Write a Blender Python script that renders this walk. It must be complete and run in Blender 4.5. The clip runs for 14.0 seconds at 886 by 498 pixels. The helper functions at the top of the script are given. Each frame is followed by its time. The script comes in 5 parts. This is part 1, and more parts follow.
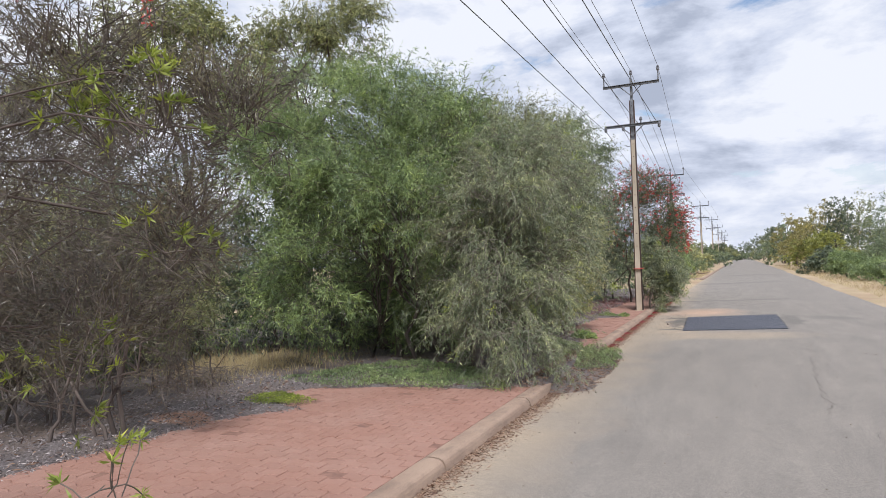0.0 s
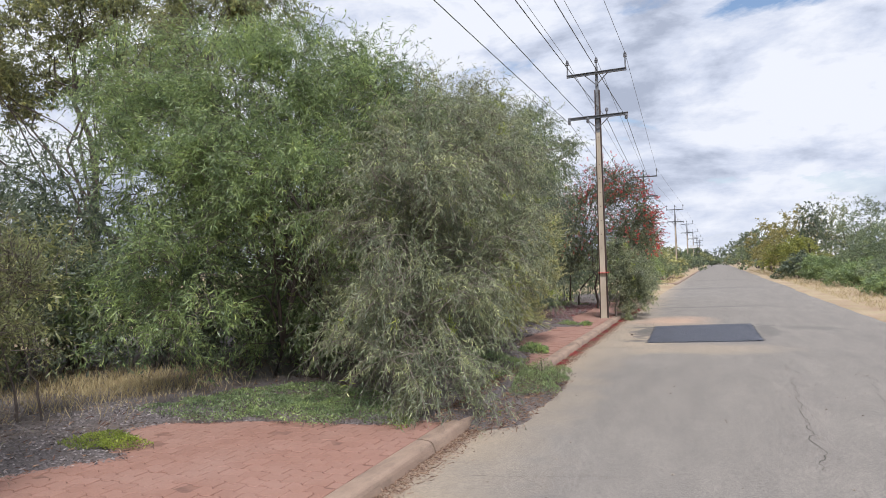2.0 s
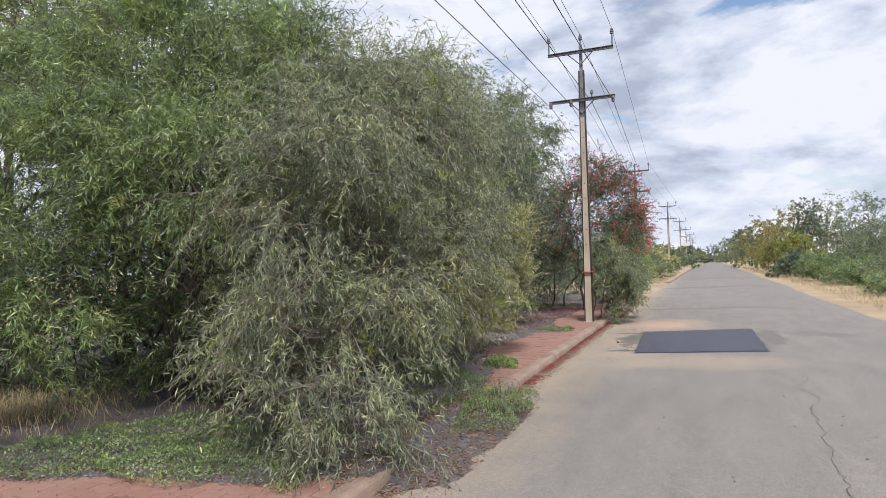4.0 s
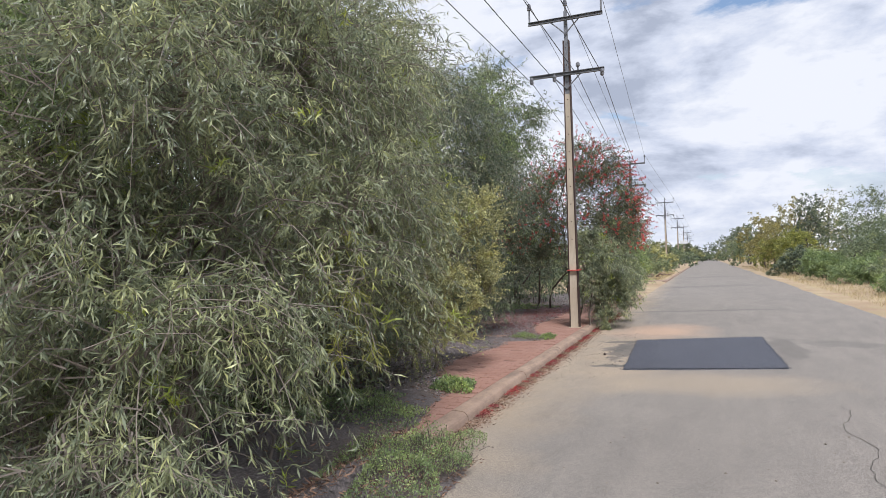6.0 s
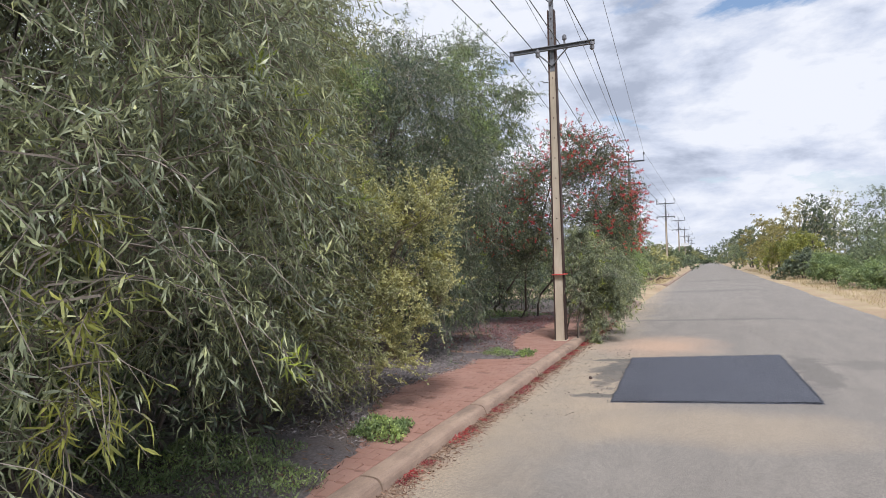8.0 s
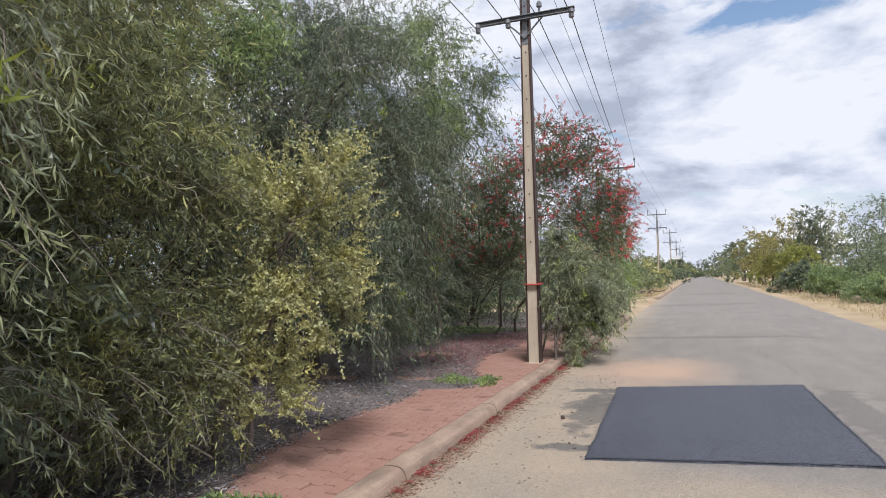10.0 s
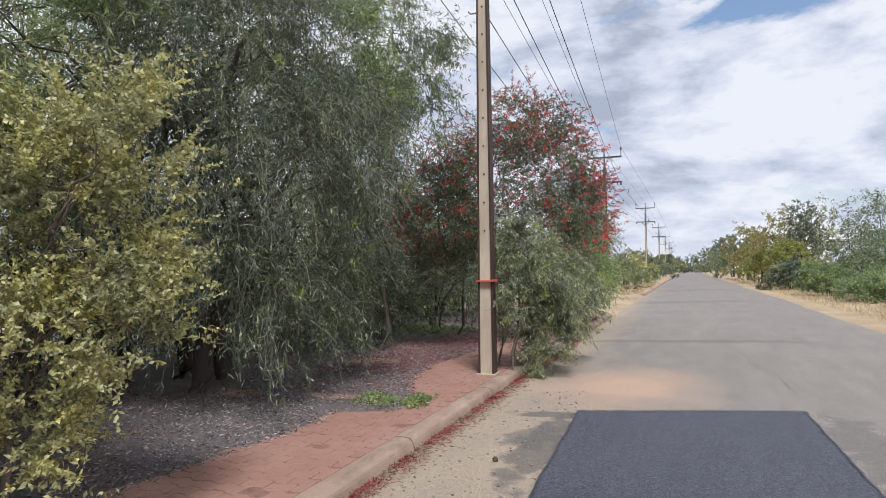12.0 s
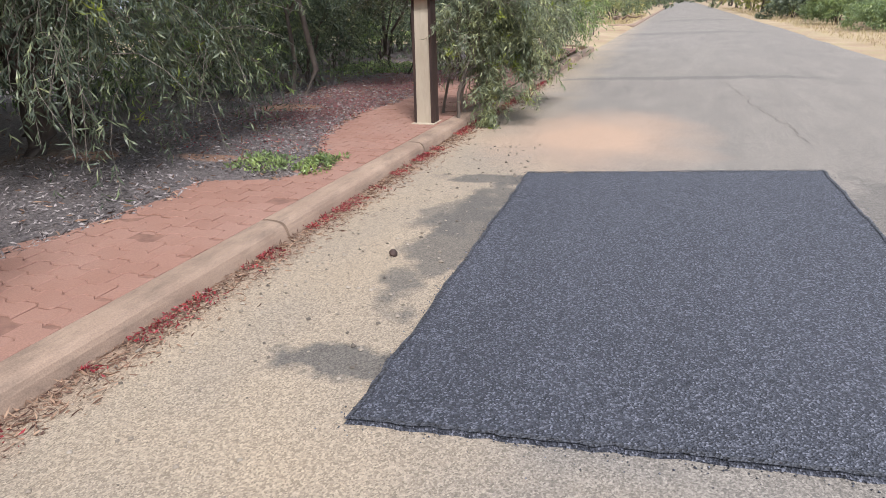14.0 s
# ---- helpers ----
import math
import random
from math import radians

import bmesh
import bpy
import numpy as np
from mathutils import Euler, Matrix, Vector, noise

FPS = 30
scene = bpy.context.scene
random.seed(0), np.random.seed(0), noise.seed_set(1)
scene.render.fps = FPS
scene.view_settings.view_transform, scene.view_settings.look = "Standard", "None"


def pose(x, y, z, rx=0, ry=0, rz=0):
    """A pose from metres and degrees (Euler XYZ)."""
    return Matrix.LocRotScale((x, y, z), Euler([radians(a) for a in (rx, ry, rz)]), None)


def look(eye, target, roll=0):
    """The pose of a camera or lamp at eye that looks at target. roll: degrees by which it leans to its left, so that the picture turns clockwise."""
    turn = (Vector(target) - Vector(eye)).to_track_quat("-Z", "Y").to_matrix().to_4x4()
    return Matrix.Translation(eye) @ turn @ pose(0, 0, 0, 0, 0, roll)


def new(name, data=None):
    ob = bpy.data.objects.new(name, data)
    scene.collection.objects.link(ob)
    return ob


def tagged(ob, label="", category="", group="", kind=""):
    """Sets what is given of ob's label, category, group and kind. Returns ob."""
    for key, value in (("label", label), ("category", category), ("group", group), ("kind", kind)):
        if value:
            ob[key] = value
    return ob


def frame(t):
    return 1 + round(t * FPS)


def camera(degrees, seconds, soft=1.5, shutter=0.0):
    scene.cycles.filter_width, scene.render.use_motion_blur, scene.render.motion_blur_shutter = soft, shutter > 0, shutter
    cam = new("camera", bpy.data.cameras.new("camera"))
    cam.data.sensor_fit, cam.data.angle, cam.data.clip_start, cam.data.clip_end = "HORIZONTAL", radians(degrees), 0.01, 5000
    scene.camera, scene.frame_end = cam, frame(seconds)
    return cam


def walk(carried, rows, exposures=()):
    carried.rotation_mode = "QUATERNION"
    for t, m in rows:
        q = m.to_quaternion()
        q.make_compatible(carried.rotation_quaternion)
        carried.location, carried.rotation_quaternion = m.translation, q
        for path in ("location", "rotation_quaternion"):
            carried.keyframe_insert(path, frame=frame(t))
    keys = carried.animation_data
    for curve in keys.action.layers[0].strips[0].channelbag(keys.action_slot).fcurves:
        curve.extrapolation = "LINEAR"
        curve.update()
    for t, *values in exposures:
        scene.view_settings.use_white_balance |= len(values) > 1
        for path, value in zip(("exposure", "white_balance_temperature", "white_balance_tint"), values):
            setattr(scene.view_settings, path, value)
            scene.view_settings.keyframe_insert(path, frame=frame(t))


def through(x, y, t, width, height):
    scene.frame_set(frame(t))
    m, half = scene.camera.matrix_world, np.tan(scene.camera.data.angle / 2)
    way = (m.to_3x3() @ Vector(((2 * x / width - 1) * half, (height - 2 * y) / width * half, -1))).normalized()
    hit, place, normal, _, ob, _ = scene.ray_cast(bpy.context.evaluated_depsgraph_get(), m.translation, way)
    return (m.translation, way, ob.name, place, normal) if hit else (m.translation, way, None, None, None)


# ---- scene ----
cam = camera(71.0, 14.0, soft=0.5)
PATH = [
    (0, (0.564, 0.406, 1.787), (-0.272, 2.222, 1.838), -1.8),
    (0.5, (0.573, 0.9, 1.761), (-0.238, 2.727, 1.814), -1.6),
    (1, (0.647, 1.357, 1.76), (-0.156, 3.188, 1.813), -1.8),
    (1.5, (0.661, 1.906, 1.751), (-0.133, 3.741, 1.807), -1.5),
    (2, (0.666, 2.437, 1.74), (-0.109, 4.28, 1.8), -1.5),
    (2.5, (0.676, 2.981, 1.747), (-0.1, 4.824, 1.808), -1.8),
    (3, (0.648, 3.397, 1.755), (-0.12, 5.243, 1.813), -1.8),
    (5.5, (0.59, 6.033, 1.714), (-0.16, 7.886, 1.764), -1.5),
    (6, (0.536, 6.588, 1.697), (-0.214, 8.442, 1.745), -1.6),
    (6.5, (0.478, 7.094, 1.621), (-0.269, 8.948, 1.677), -1.2),
    (7, (0.483, 7.613, 1.693), (-0.267, 9.467, 1.742), -1.4),
    (7.5, (0.454, 8.135, 1.703), (-0.296, 9.989, 1.753), -1.6),
    (8, (0.474, 8.679, 1.689), (-0.278, 10.531, 1.745), -1.5),
    (8.2, (0.461, 8.917, 1.693), (-0.289, 10.77, 1.756), -1.6),
    (10.5, (0.34, 11.325, 1.571), (-0.381, 13.187, 1.668), -1.1),
    (11, (0.361, 11.782, 1.592), (-0.356, 13.647, 1.684), -0.9),
    (11.5, (0.4, 12.271, 1.611), (-0.311, 14.138, 1.698), -0.7),
    (12, (0.468, 12.706, 1.61), (-0.233, 14.577, 1.682), -0.7),
    (12.5, (0.435, 13.213, 1.563), (-0.262, 15.087, 1.572), -0.7),
    (13, (0.475, 13.695, 1.478), (-0.223, 15.547, 1.185), -1.0),
    (13.5, (0.449, 14.161, 1.434), (-0.219, 15.971, 0.904), -1.1),
    (14, (0.415, 14.646, 1.393), (-0.199, 16.403, 0.66), -1.4),
]
walk(cam, [(t, look(eye, target, roll)) for t, eye, target, roll in PATH],
     exposures=[(0.0, 0.0, 6150, 13), (10.5, -0.02, 6150, 13), (12.4, -0.07, 6150, 13), (13.0, 0.07, 6150, 13), (14.0, 0.27, 6150, 13)])

# ---- light and exposure ----
SUN_EL, SUN_AZ = 57.0, 150.0   # degrees; azimuth clockwise from +y
world = bpy.data.worlds.new("overcast_sky")
scene.world = world
world.use_nodes = True
wn, wl = world.node_tree.nodes, world.node_tree.links
wn.clear()


def wnode(kind, **inputs):
    n = wn.new(kind)
    for k, v in inputs.items():
        n.inputs[k].default_value = v
    return n


sky = wn.new("ShaderNodeTexSky")
sky.sky_type = "NISHITA"
sky.sun_disc = False
sky.sun_elevation, sky.sun_rotation = radians(SUN_EL), radians(SUN_AZ)
sky.air_density, sky.dust_density = 1.2, 1.5
bg_sky = wnode("ShaderNodeBackground", Strength=0.15)
wl.new(sky.outputs[0], bg_sky.inputs[0])
# broken cloud sheet, laid out on a plane high over the ground
tc = wn.new("ShaderNodeTexCoord")
sep = wn.new("ShaderNodeSeparateXYZ")
wl.new(tc.outputs["Generated"], sep.inputs[0])
zc = wn.new("ShaderNodeMath"); zc.operation = "MAXIMUM"; zc.inputs[1].default_value = 0.0
wl.new(sep.outputs[2], zc.inputs[0])
za = wn.new("ShaderNodeMath"); za.operation = "ADD"; za.inputs[1].default_value = 0.16
wl.new(zc.outputs[0], za.inputs[0])
dx = wn.new("ShaderNodeMath"); dx.operation = "DIVIDE"
dy = wn.new("ShaderNodeMath"); dy.operation = "DIVIDE"
wl.new(sep.outputs[0], dx.inputs[0]); wl.new(za.outputs[0], dx.inputs[1])
wl.new(sep.outputs[1], dy.inputs[0]); wl.new(za.outputs[0], dy.inputs[1])
comb = wn.new("ShaderNodeCombineXYZ")
wl.new(dx.outputs[0], comb.inputs[0]); wl.new(dy.outputs[0], comb.inputs[1])
mapn = wn.new("ShaderNodeMapping")
mapn.inputs["Location"].default_value = (3.1, 1.7, 0.4)
mapn.inputs["Scale"].default_value = (0.9, 1.05, 1.0)
wl.new(comb.outputs[0], mapn.inputs[0])
cl = wnode("ShaderNodeTexNoise", Scale=1.15, Detail=9.0, Roughness=0.55, Distortion=0.35)
cl2 = wnode("ShaderNodeTexNoise", Scale=3.1, Detail=10.0, Roughness=0.58, Distortion=0.12)
cl3 = wnode("ShaderNodeTexNoise", Scale=7.0, Detail=8.0, Roughness=0.6, Distortion=0.15)
wl.new(mapn.outputs[0], cl.inputs["Vector"]); mapd = wn.new("ShaderNodeMapping")
mapd.inputs["Location"].default_value = (0.3, 0.9, 0.2)
mapd.inputs["Scale"].default_value = (1.5, 1.5, 3.6)
wl.new(tc.outputs["Generated"], mapd.inputs[0])
wl.new(mapd.outputs[0], cl2.inputs["Vector"])
wl.new(mapd.outputs[0], cl3.inputs["Vector"])
# a gap of blue between the clouds
gap = wn.new("ShaderNodeVectorMath"); gap.operation = "SUBTRACT"; gap.inputs[1].default_value = (0.20, 1.80, 0.0)
wl.new(comb.outputs[0], gap.inputs[0])
gsc = wn.new("ShaderNodeVectorMath"); gsc.operation = "MULTIPLY"; gsc.inputs[1].default_value = (2.9, 6.5, 0.0)
wl.new(gap.outputs[0], gsc.inputs[0])
gl = wn.new("ShaderNodeVectorMath"); gl.operation = "LENGTH"
wl.new(gsc.outputs[0], gl.inputs[0])
gm = wn.new("ShaderNodeMapRange")
gm.inputs["From Min"].default_value, gm.inputs["From Max"].default_value = 0.2, 1.3
gm.inputs["To Min"].default_value, gm.inputs["To Max"].default_value = 0.12, 0.0
wl.new(gl.outputs["Value"], gm.inputs["Value"])
thin = wn.new("ShaderNodeMath"); thin.operation = "SUBTRACT"
curl = wn.new("ShaderNodeMath"); curl.operation = "MULTIPLY_ADD"; curl.inputs[1].default_value = 0.22
wl.new(cl3.outputs[0], curl.inputs[0]); wl.new(cl.outputs[0], curl.inputs[2])
lessen = wn.new("ShaderNodeMath"); lessen.operation = "SUBTRACT"; lessen.inputs[1].default_value = 0.11
wl.new(curl.outputs[0], lessen.inputs[0])
wl.new(lessen.outputs[0], thin.inputs[0]); wl.new(gm.outputs[0], thin.inputs[1])
cover = wn.new("ShaderNodeValToRGB")
cover.color_ramp.elements[0].position, cover.color_ramp.elements[1].position = 0.345, 0.40
wl.new(thin.outputs[0], cover.inputs[0])
tone = wn.new("ShaderNodeValToRGB")
e = tone.color_ramp.elements
e[0].position, e[0].color = 0.37, (0.50, 0.55, 0.65, 1)
e[1].position, e[1].color = 0.56, (1.0, 1.02, 1.05, 1)
m1 = tone.color_ramp.elements.new(0.47)
m1.color = (0.77, 0.82, 0.92, 1)
wl.new(cl2.outputs[0], tone.inputs[0])
bg_cl = wnode("ShaderNodeBackground", Strength=0.90)
wl.new(tone.outputs[0], bg_cl.inputs[0])
mixw = wn.new("ShaderNodeMixShader")
veil = wn.new("ShaderNodeMapRange")
veil.inputs["From Min"].default_value, veil.inputs["From Max"].default_value = 0.02, 0.26
veil.inputs["To Min"].default_value, veil.inputs["To Max"].default_value = 1.0, 0.0
wl.new(sep.outputs[2], veil.inputs["Value"])
most = wn.new("ShaderNodeMath"); most.operation = "MAXIMUM"
wl.new(cover.outputs[0], most.inputs[0]); wl.new(veil.outputs[0], most.inputs[1])
wl.new(most.outputs[0], mixw.inputs[0]); wl.new(bg_sky.outputs[0], mixw.inputs[1]); wl.new(bg_cl.outputs[0], mixw.inputs[2])
wout = wn.new("ShaderNodeOutputWorld")
wl.new(mixw.outputs[0], wout.inputs[0])

sun_data = bpy.data.lights.new("sun", "SUN")
sun_data.energy, sun_data.angle, sun_data.color = 4.2, radians(14), (1.0, 0.975, 0.95)
sun = new("sun", sun_data)
sdir = Vector((math.sin(radians(SUN_AZ)) * math.cos(radians(SUN_EL)), math.cos(radians(SUN_AZ)) * math.cos(radians(SUN_EL)), math.sin(radians(SUN_EL))))
sun.matrix_world = look(sdir * 60, (0, 0, 0))

# ---- materials ----


class Mat:
    """A small node material builder."""

    def __init__(self, name, rough=0.8, metal=0.0):
        self.m = bpy.data.materials.new(name)
        self.m.use_nodes = True
        self.n, self.l = self.m.node_tree.nodes, self.m.node_tree.links
        self.b = self.n["Principled BSDF"]
        self.b.inputs["Roughness"].default_value = rough
        self.b.inputs["Metallic"].default_value = metal
        self.geo = self.n.new("ShaderNodeNewGeometry")

    def noise(self, scale, detail=5.0, rough=0.55, stretch=(1, 1, 1), distort=0.0):
        mp = self.n.new("ShaderNodeMapping")
        mp.inputs["Scale"].default_value = stretch
        self.l.new(self.geo.outputs["Position"], mp.inputs[0])
        t = self.n.new("ShaderNodeTexNoise")
        for k, v in (("Scale", scale), ("Detail", detail), ("Roughness", rough), ("Distortion", distort)):
            t.inputs[k].default_value = v
        self.l.new(mp.outputs[0], t.inputs["Vector"])
        return t.outputs[0]

    def voronoi(self, scale, out="Distance"):
        t = self.n.new("ShaderNodeTexVoronoi")
        t.inputs["Scale"].default_value = scale
        self.l.new(self.geo.outputs["Position"], t.inputs["Vector"])
        return t.outputs[out]

    def ramp(self, fac, *stops):
        r = self.n.new("ShaderNodeValToRGB")
        el = r.color_ramp.elements
        while len(el) < len(stops):
            el.new(0.5)
        for k, (p, c) in enumerate(stops):
            el[k].position = p
            el[k].color = (c, c, c, 1) if isinstance(c, (int, float)) else (*c, 1)
        self.l.new(fac, r.inputs[0])
        return r.outputs[0]

    def mix(self, fac, a, b, mode="MIX"):
        x = self.n.new("ShaderNodeMix")
        x.data_type, x.blend_type = "RGBA", mode
        for k, v in ((0, fac), (6, a), (7, b)):
            sock = x.inputs[k]
            if isinstance(v, (int, float)):
                sock.default_value = v if k == 0 else (v, v, v, 1)
            elif isinstance(v, tuple):
                sock.default_value = (*v, 1)
            else:
                self.l.new(v, sock)
        return x.outputs[2]

    def math(self, op, a, b=0.0, clamp=False):
        x = self.n.new("ShaderNodeMath")
        x.operation, x.use_clamp = op, clamp
        for sock, v in ((x.inputs[0], a), (x.inputs[1], b)):
            if isinstance(v, (int, float)):
                sock.default_value = v
            else:
                self.l.new(v, sock)
        return x.outputs[0]

    def color(self, c):
        if isinstance(c, tuple):
            self.b.inputs["Base Color"].default_value = (*c, 1)
        else:
            self.l.new(c, self.b.inputs["Base Color"])
        return self

    def bump(self, h, strength=0.4, dist=0.01):
        x = self.n.new("ShaderNodeBump")
        x.inputs["Strength"].default_value, x.inputs["Distance"].default_value = strength, dist
        self.l.new(h, x.inputs["Height"])
        self.l.new(x.outputs[0], self.b.inputs["Normal"])
        return self

    def blob(self, cx, cy, rx, ry, soft=0.5, wobble=0.5, scale=1.2):
        """1 inside a ragged elliptical stain on the ground, 0 outside."""
        s = self.n.new("ShaderNodeSeparateXYZ")
        self.l.new(self.geo.outputs["Position"], s.inputs[0])
        ax = self.math("DIVIDE", self.math("SUBTRACT", s.outputs[0], cx), rx)
        ay = self.math("DIVIDE", self.math("SUBTRACT", s.outputs[1], cy), ry)
        d = self.math("SQRT", self.math("ADD", self.math("MULTIPLY", ax, ax), self.math("MULTIPLY", ay, ay)))
        d = self.math("ADD", d, self.math("MULTIPLY", self.math("SUBTRACT", self.noise(scale, 5), 0.5), wobble * 2))
        return self.ramp(d, (max(0.0, 1 - soft), 1.0), (1.0, 0.0))


def leaf_mat(name, dark, mid, tip, through=0.36, rough=0.40):
    m = Mat(name, rough)
    isl = m.geo.outputs["Random Per Island"]
    c = m.ramp(isl, (0.0, dark), (0.5, mid), (0.82, mid), (1.0, tip))
    clump = m.noise(0.9, 3)
    c = m.mix(m.ramp(clump, (0.38, 0.0), (0.66, 0.75)), c, m.mix(1.0, c, (1.3, 1.28, 1.1), "MULTIPLY"))
    c = m.mix(1.0, c, m.ramp(m.noise(3.2, 3), (0.34, (0.66, 0.70, 0.74)), (0.5, (1.0, 1.0, 1.0)), (0.66, (1.42, 1.36, 1.12))), "MULTIPLY")
    fine = m.noise(60, 2)
    c = m.mix(0.25, c, m.mix(1.0, c, fine, "MULTIPLY"))
    m.color(c)
    tr = m.n.new("ShaderNodeBsdfTranslucent")
    m.l.new(c, tr.inputs[0])
    mx = m.n.new("ShaderNodeMixShader")
    mx.inputs[0].default_value = through
    m.l.new(m.b.outputs[0], mx.inputs[1]); m.l.new(tr.outputs[0], mx.inputs[2])
    m.l.new(mx.outputs[0], m.n["Material Output"].inputs[0])
    return m.m


def bark_mat(name, a, b):
    m = Mat(name, 0.9)
    c = m.ramp(m.noise(9, 6, 0.6, (1, 1, 0.25)), (0.3, a), (0.7, b))
    m.color(c).bump(m.noise(40, 6, 0.7, (1, 1, 0.2)), 0.7, 0.01)
    return m.m


M = {}
M["leaf_grey"] = leaf_mat("grey_green_foliage", (0.14, 0.163, 0.108), (0.285, 0.32, 0.20), (0.50, 0.535, 0.30))
M["leaf_feather"] = leaf_mat("fresh_green_foliage", (0.11, 0.155, 0.074), (0.25, 0.335, 0.138), (0.46, 0.55, 0.215))
M["leaf_olive"] = leaf_mat("olive_foliage", (0.14, 0.155, 0.076), (0.275, 0.295, 0.142), (0.49, 0.475, 0.205))
M["leaf_yellow"] = leaf_mat("pale_yellow_foliage", (0.28, 0.28, 0.13), (0.48, 0.475, 0.225), (0.66, 0.64, 0.36))
M["leaf_dark"] = leaf_mat("dark_green_foliage", (0.062, 0.082, 0.058), (0.155, 0.19, 0.128), (0.33, 0.37, 0.23))
M["leaf_gum"] = leaf_mat("gum_foliage", (0.11, 0.145, 0.09), (0.22, 0.27, 0.16), (0.40, 0.44, 0.25))
M["leaf_brush"] = leaf_mat("bottlebrush_foliage", (0.065, 0.085, 0.05), (0.15, 0.17, 0.095), (0.32, 0.31, 0.18))
M["leaf_lime"] = leaf_mat("lime_shoots", (0.17, 0.22, 0.04), (0.30, 0.36, 0.07), (0.44, 0.48, 0.12), 0.4)
M["leaf_dry"] = leaf_mat("dry_brown_foliage", (0.07, 0.06, 0.05), (0.14, 0.125, 0.095), (0.22, 0.205, 0.14))
M["leaf_spring"] = leaf_mat("yellow_green_foliage", (0.17, 0.19, 0.06), (0.31, 0.33, 0.09), (0.48, 0.47, 0.15))
M["leaf_ochre"] = leaf_mat("ochre_green_foliage", (0.17, 0.16, 0.065), (0.31, 0.28, 0.11), (0.46, 0.40, 0.16))
M["leaf_cover"] = leaf_mat("ground_cover_foliage", (0.14, 0.19, 0.09), (0.25, 0.33, 0.15), (0.40, 0.47, 0.22))
M["flower_red"] = leaf_mat("red_bottlebrush_flower", (0.36, 0.03, 0.035), (0.62, 0.055, 0.06), (0.75, 0.16, 0.16), 0.25)
M["petal"] = leaf_mat("fallen_crimson_stamens", (0.14, 0.02, 0.024), (0.31, 0.036, 0.046), (0.44, 0.085, 0.09), 0.2)
M["bark"] = bark_mat("grey_brown_bark", (0.10, 0.08, 0.065), (0.24, 0.20, 0.165))
M["bark_dark"] = bark_mat("dark_bark", (0.055, 0.043, 0.036), (0.15, 0.118, 0.098))
M["twig_grey"] = bark_mat("bleached_twig", (0.13, 0.105, 0.085), (0.27, 0.235, 0.195))
M["twig_brown"] = bark_mat("brown_twig", (0.075, 0.06, 0.05), (0.16, 0.13, 0.105))

# road: old bitumen worn pale and dusted with sand
m = Mat("worn_dusty_asphalt", 0.92)
grain = m.noise(160, 3, 0.7)
spots = m.voronoi(95)
c = m.ramp(m.noise(0.45, 6, 0.6), (0.3, (0.176, 0.157, 0.137)), (0.7, (0.23, 0.205, 0.175)))
c = m.mix(0.5, c, m.ramp(m.noise(3.2, 5, 0.6, (1, 0.22, 1)), (0.3, (0.167, 0.15, 0.131)), (0.7, (0.247, 0.219, 0.187))))
c = m.mix(0.8, c, m.mix(1.0, c, m.ramp(grain, (0.30, 0.45), (0.70, 1.55)), "MULTIPLY"))
c = m.mix(m.ramp(spots, (0.0, 0.55), (0.22, 0.0)), c, (0.17, 0.16, 0.145))
# sandy margin beside the kerb
s = m.n.new("ShaderNodeSeparateXYZ"); m.l.new(m.geo.outputs["Position"], s.inputs[0])
edge = m.math("ADD", s.outputs[0], m.math("MULTIPLY", m.noise(1.1, 5), 1.3))
sand = m.ramp(m.math("ADD", m.math("MULTIPLY", edge, 0.4), 0.6), (0.10, 1.0), (0.62, 0.0))
c = m.mix(m.math("MULTIPLY", sand, 0.9), c, m.mix(m.noise(120, 3, 0.7), (0.285, 0.22, 0.148), (0.44, 0.347, 0.24)))
# brown silt washed along the gutter
silt = m.math("ADD", s.outputs[0], m.math("MULTIPLY", m.noise(3.5, 5), 0.35))
c = m.mix(m.ramp(m.math("ADD", silt, 2.0), (0.42, 0.8), (0.66, 0.0)), c, m.mix(m.noise(80, 4, 0.7), (0.15, 0.095, 0.065), (0.32, 0.215, 0.15)))
# orange sand spill beyond the new patch
c = m.mix(m.math("MULTIPLY", m.blob(-0.25, 21.4, 1.35, 2.0, 0.75, 0.35), 0.85), c, m.mix(m.noise(90, 3, 0.7), (0.33, 0.215, 0.145), (0.52, 0.36, 0.25)))
# pale sand swept round the patch
for bx, by, rx, ry, k in ((-0.7, 17.6, 0.95, 3.4, 0.55), (0.5, 15.3, 1.9, 0.95, 0.5)):
    c = m.mix(m.math("MULTIPLY", m.blob(bx, by, rx, ry, 0.6, 0.4), k), c, m.mix(m.noise(120, 3, 0.7), (0.285, 0.22, 0.148), (0.44, 0.347, 0.24)))
# tar wash round the patch and ragged darker bands across the road
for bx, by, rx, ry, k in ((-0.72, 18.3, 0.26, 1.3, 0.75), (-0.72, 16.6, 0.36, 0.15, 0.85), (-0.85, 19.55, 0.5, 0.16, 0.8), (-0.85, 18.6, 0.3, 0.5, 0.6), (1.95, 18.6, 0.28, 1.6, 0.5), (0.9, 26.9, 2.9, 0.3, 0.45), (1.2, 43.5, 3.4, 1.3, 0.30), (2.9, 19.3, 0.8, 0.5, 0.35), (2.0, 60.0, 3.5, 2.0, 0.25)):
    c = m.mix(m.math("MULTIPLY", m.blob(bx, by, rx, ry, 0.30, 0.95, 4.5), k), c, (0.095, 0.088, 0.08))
grit = m.voronoi(150, "Color")
c = m.mix(0.5, c, m.mix(1.0, c, m.ramp(grit, (0.15, 0.32), (0.5, 1.0), (0.9, 1.85)), "MULTIPLY"))
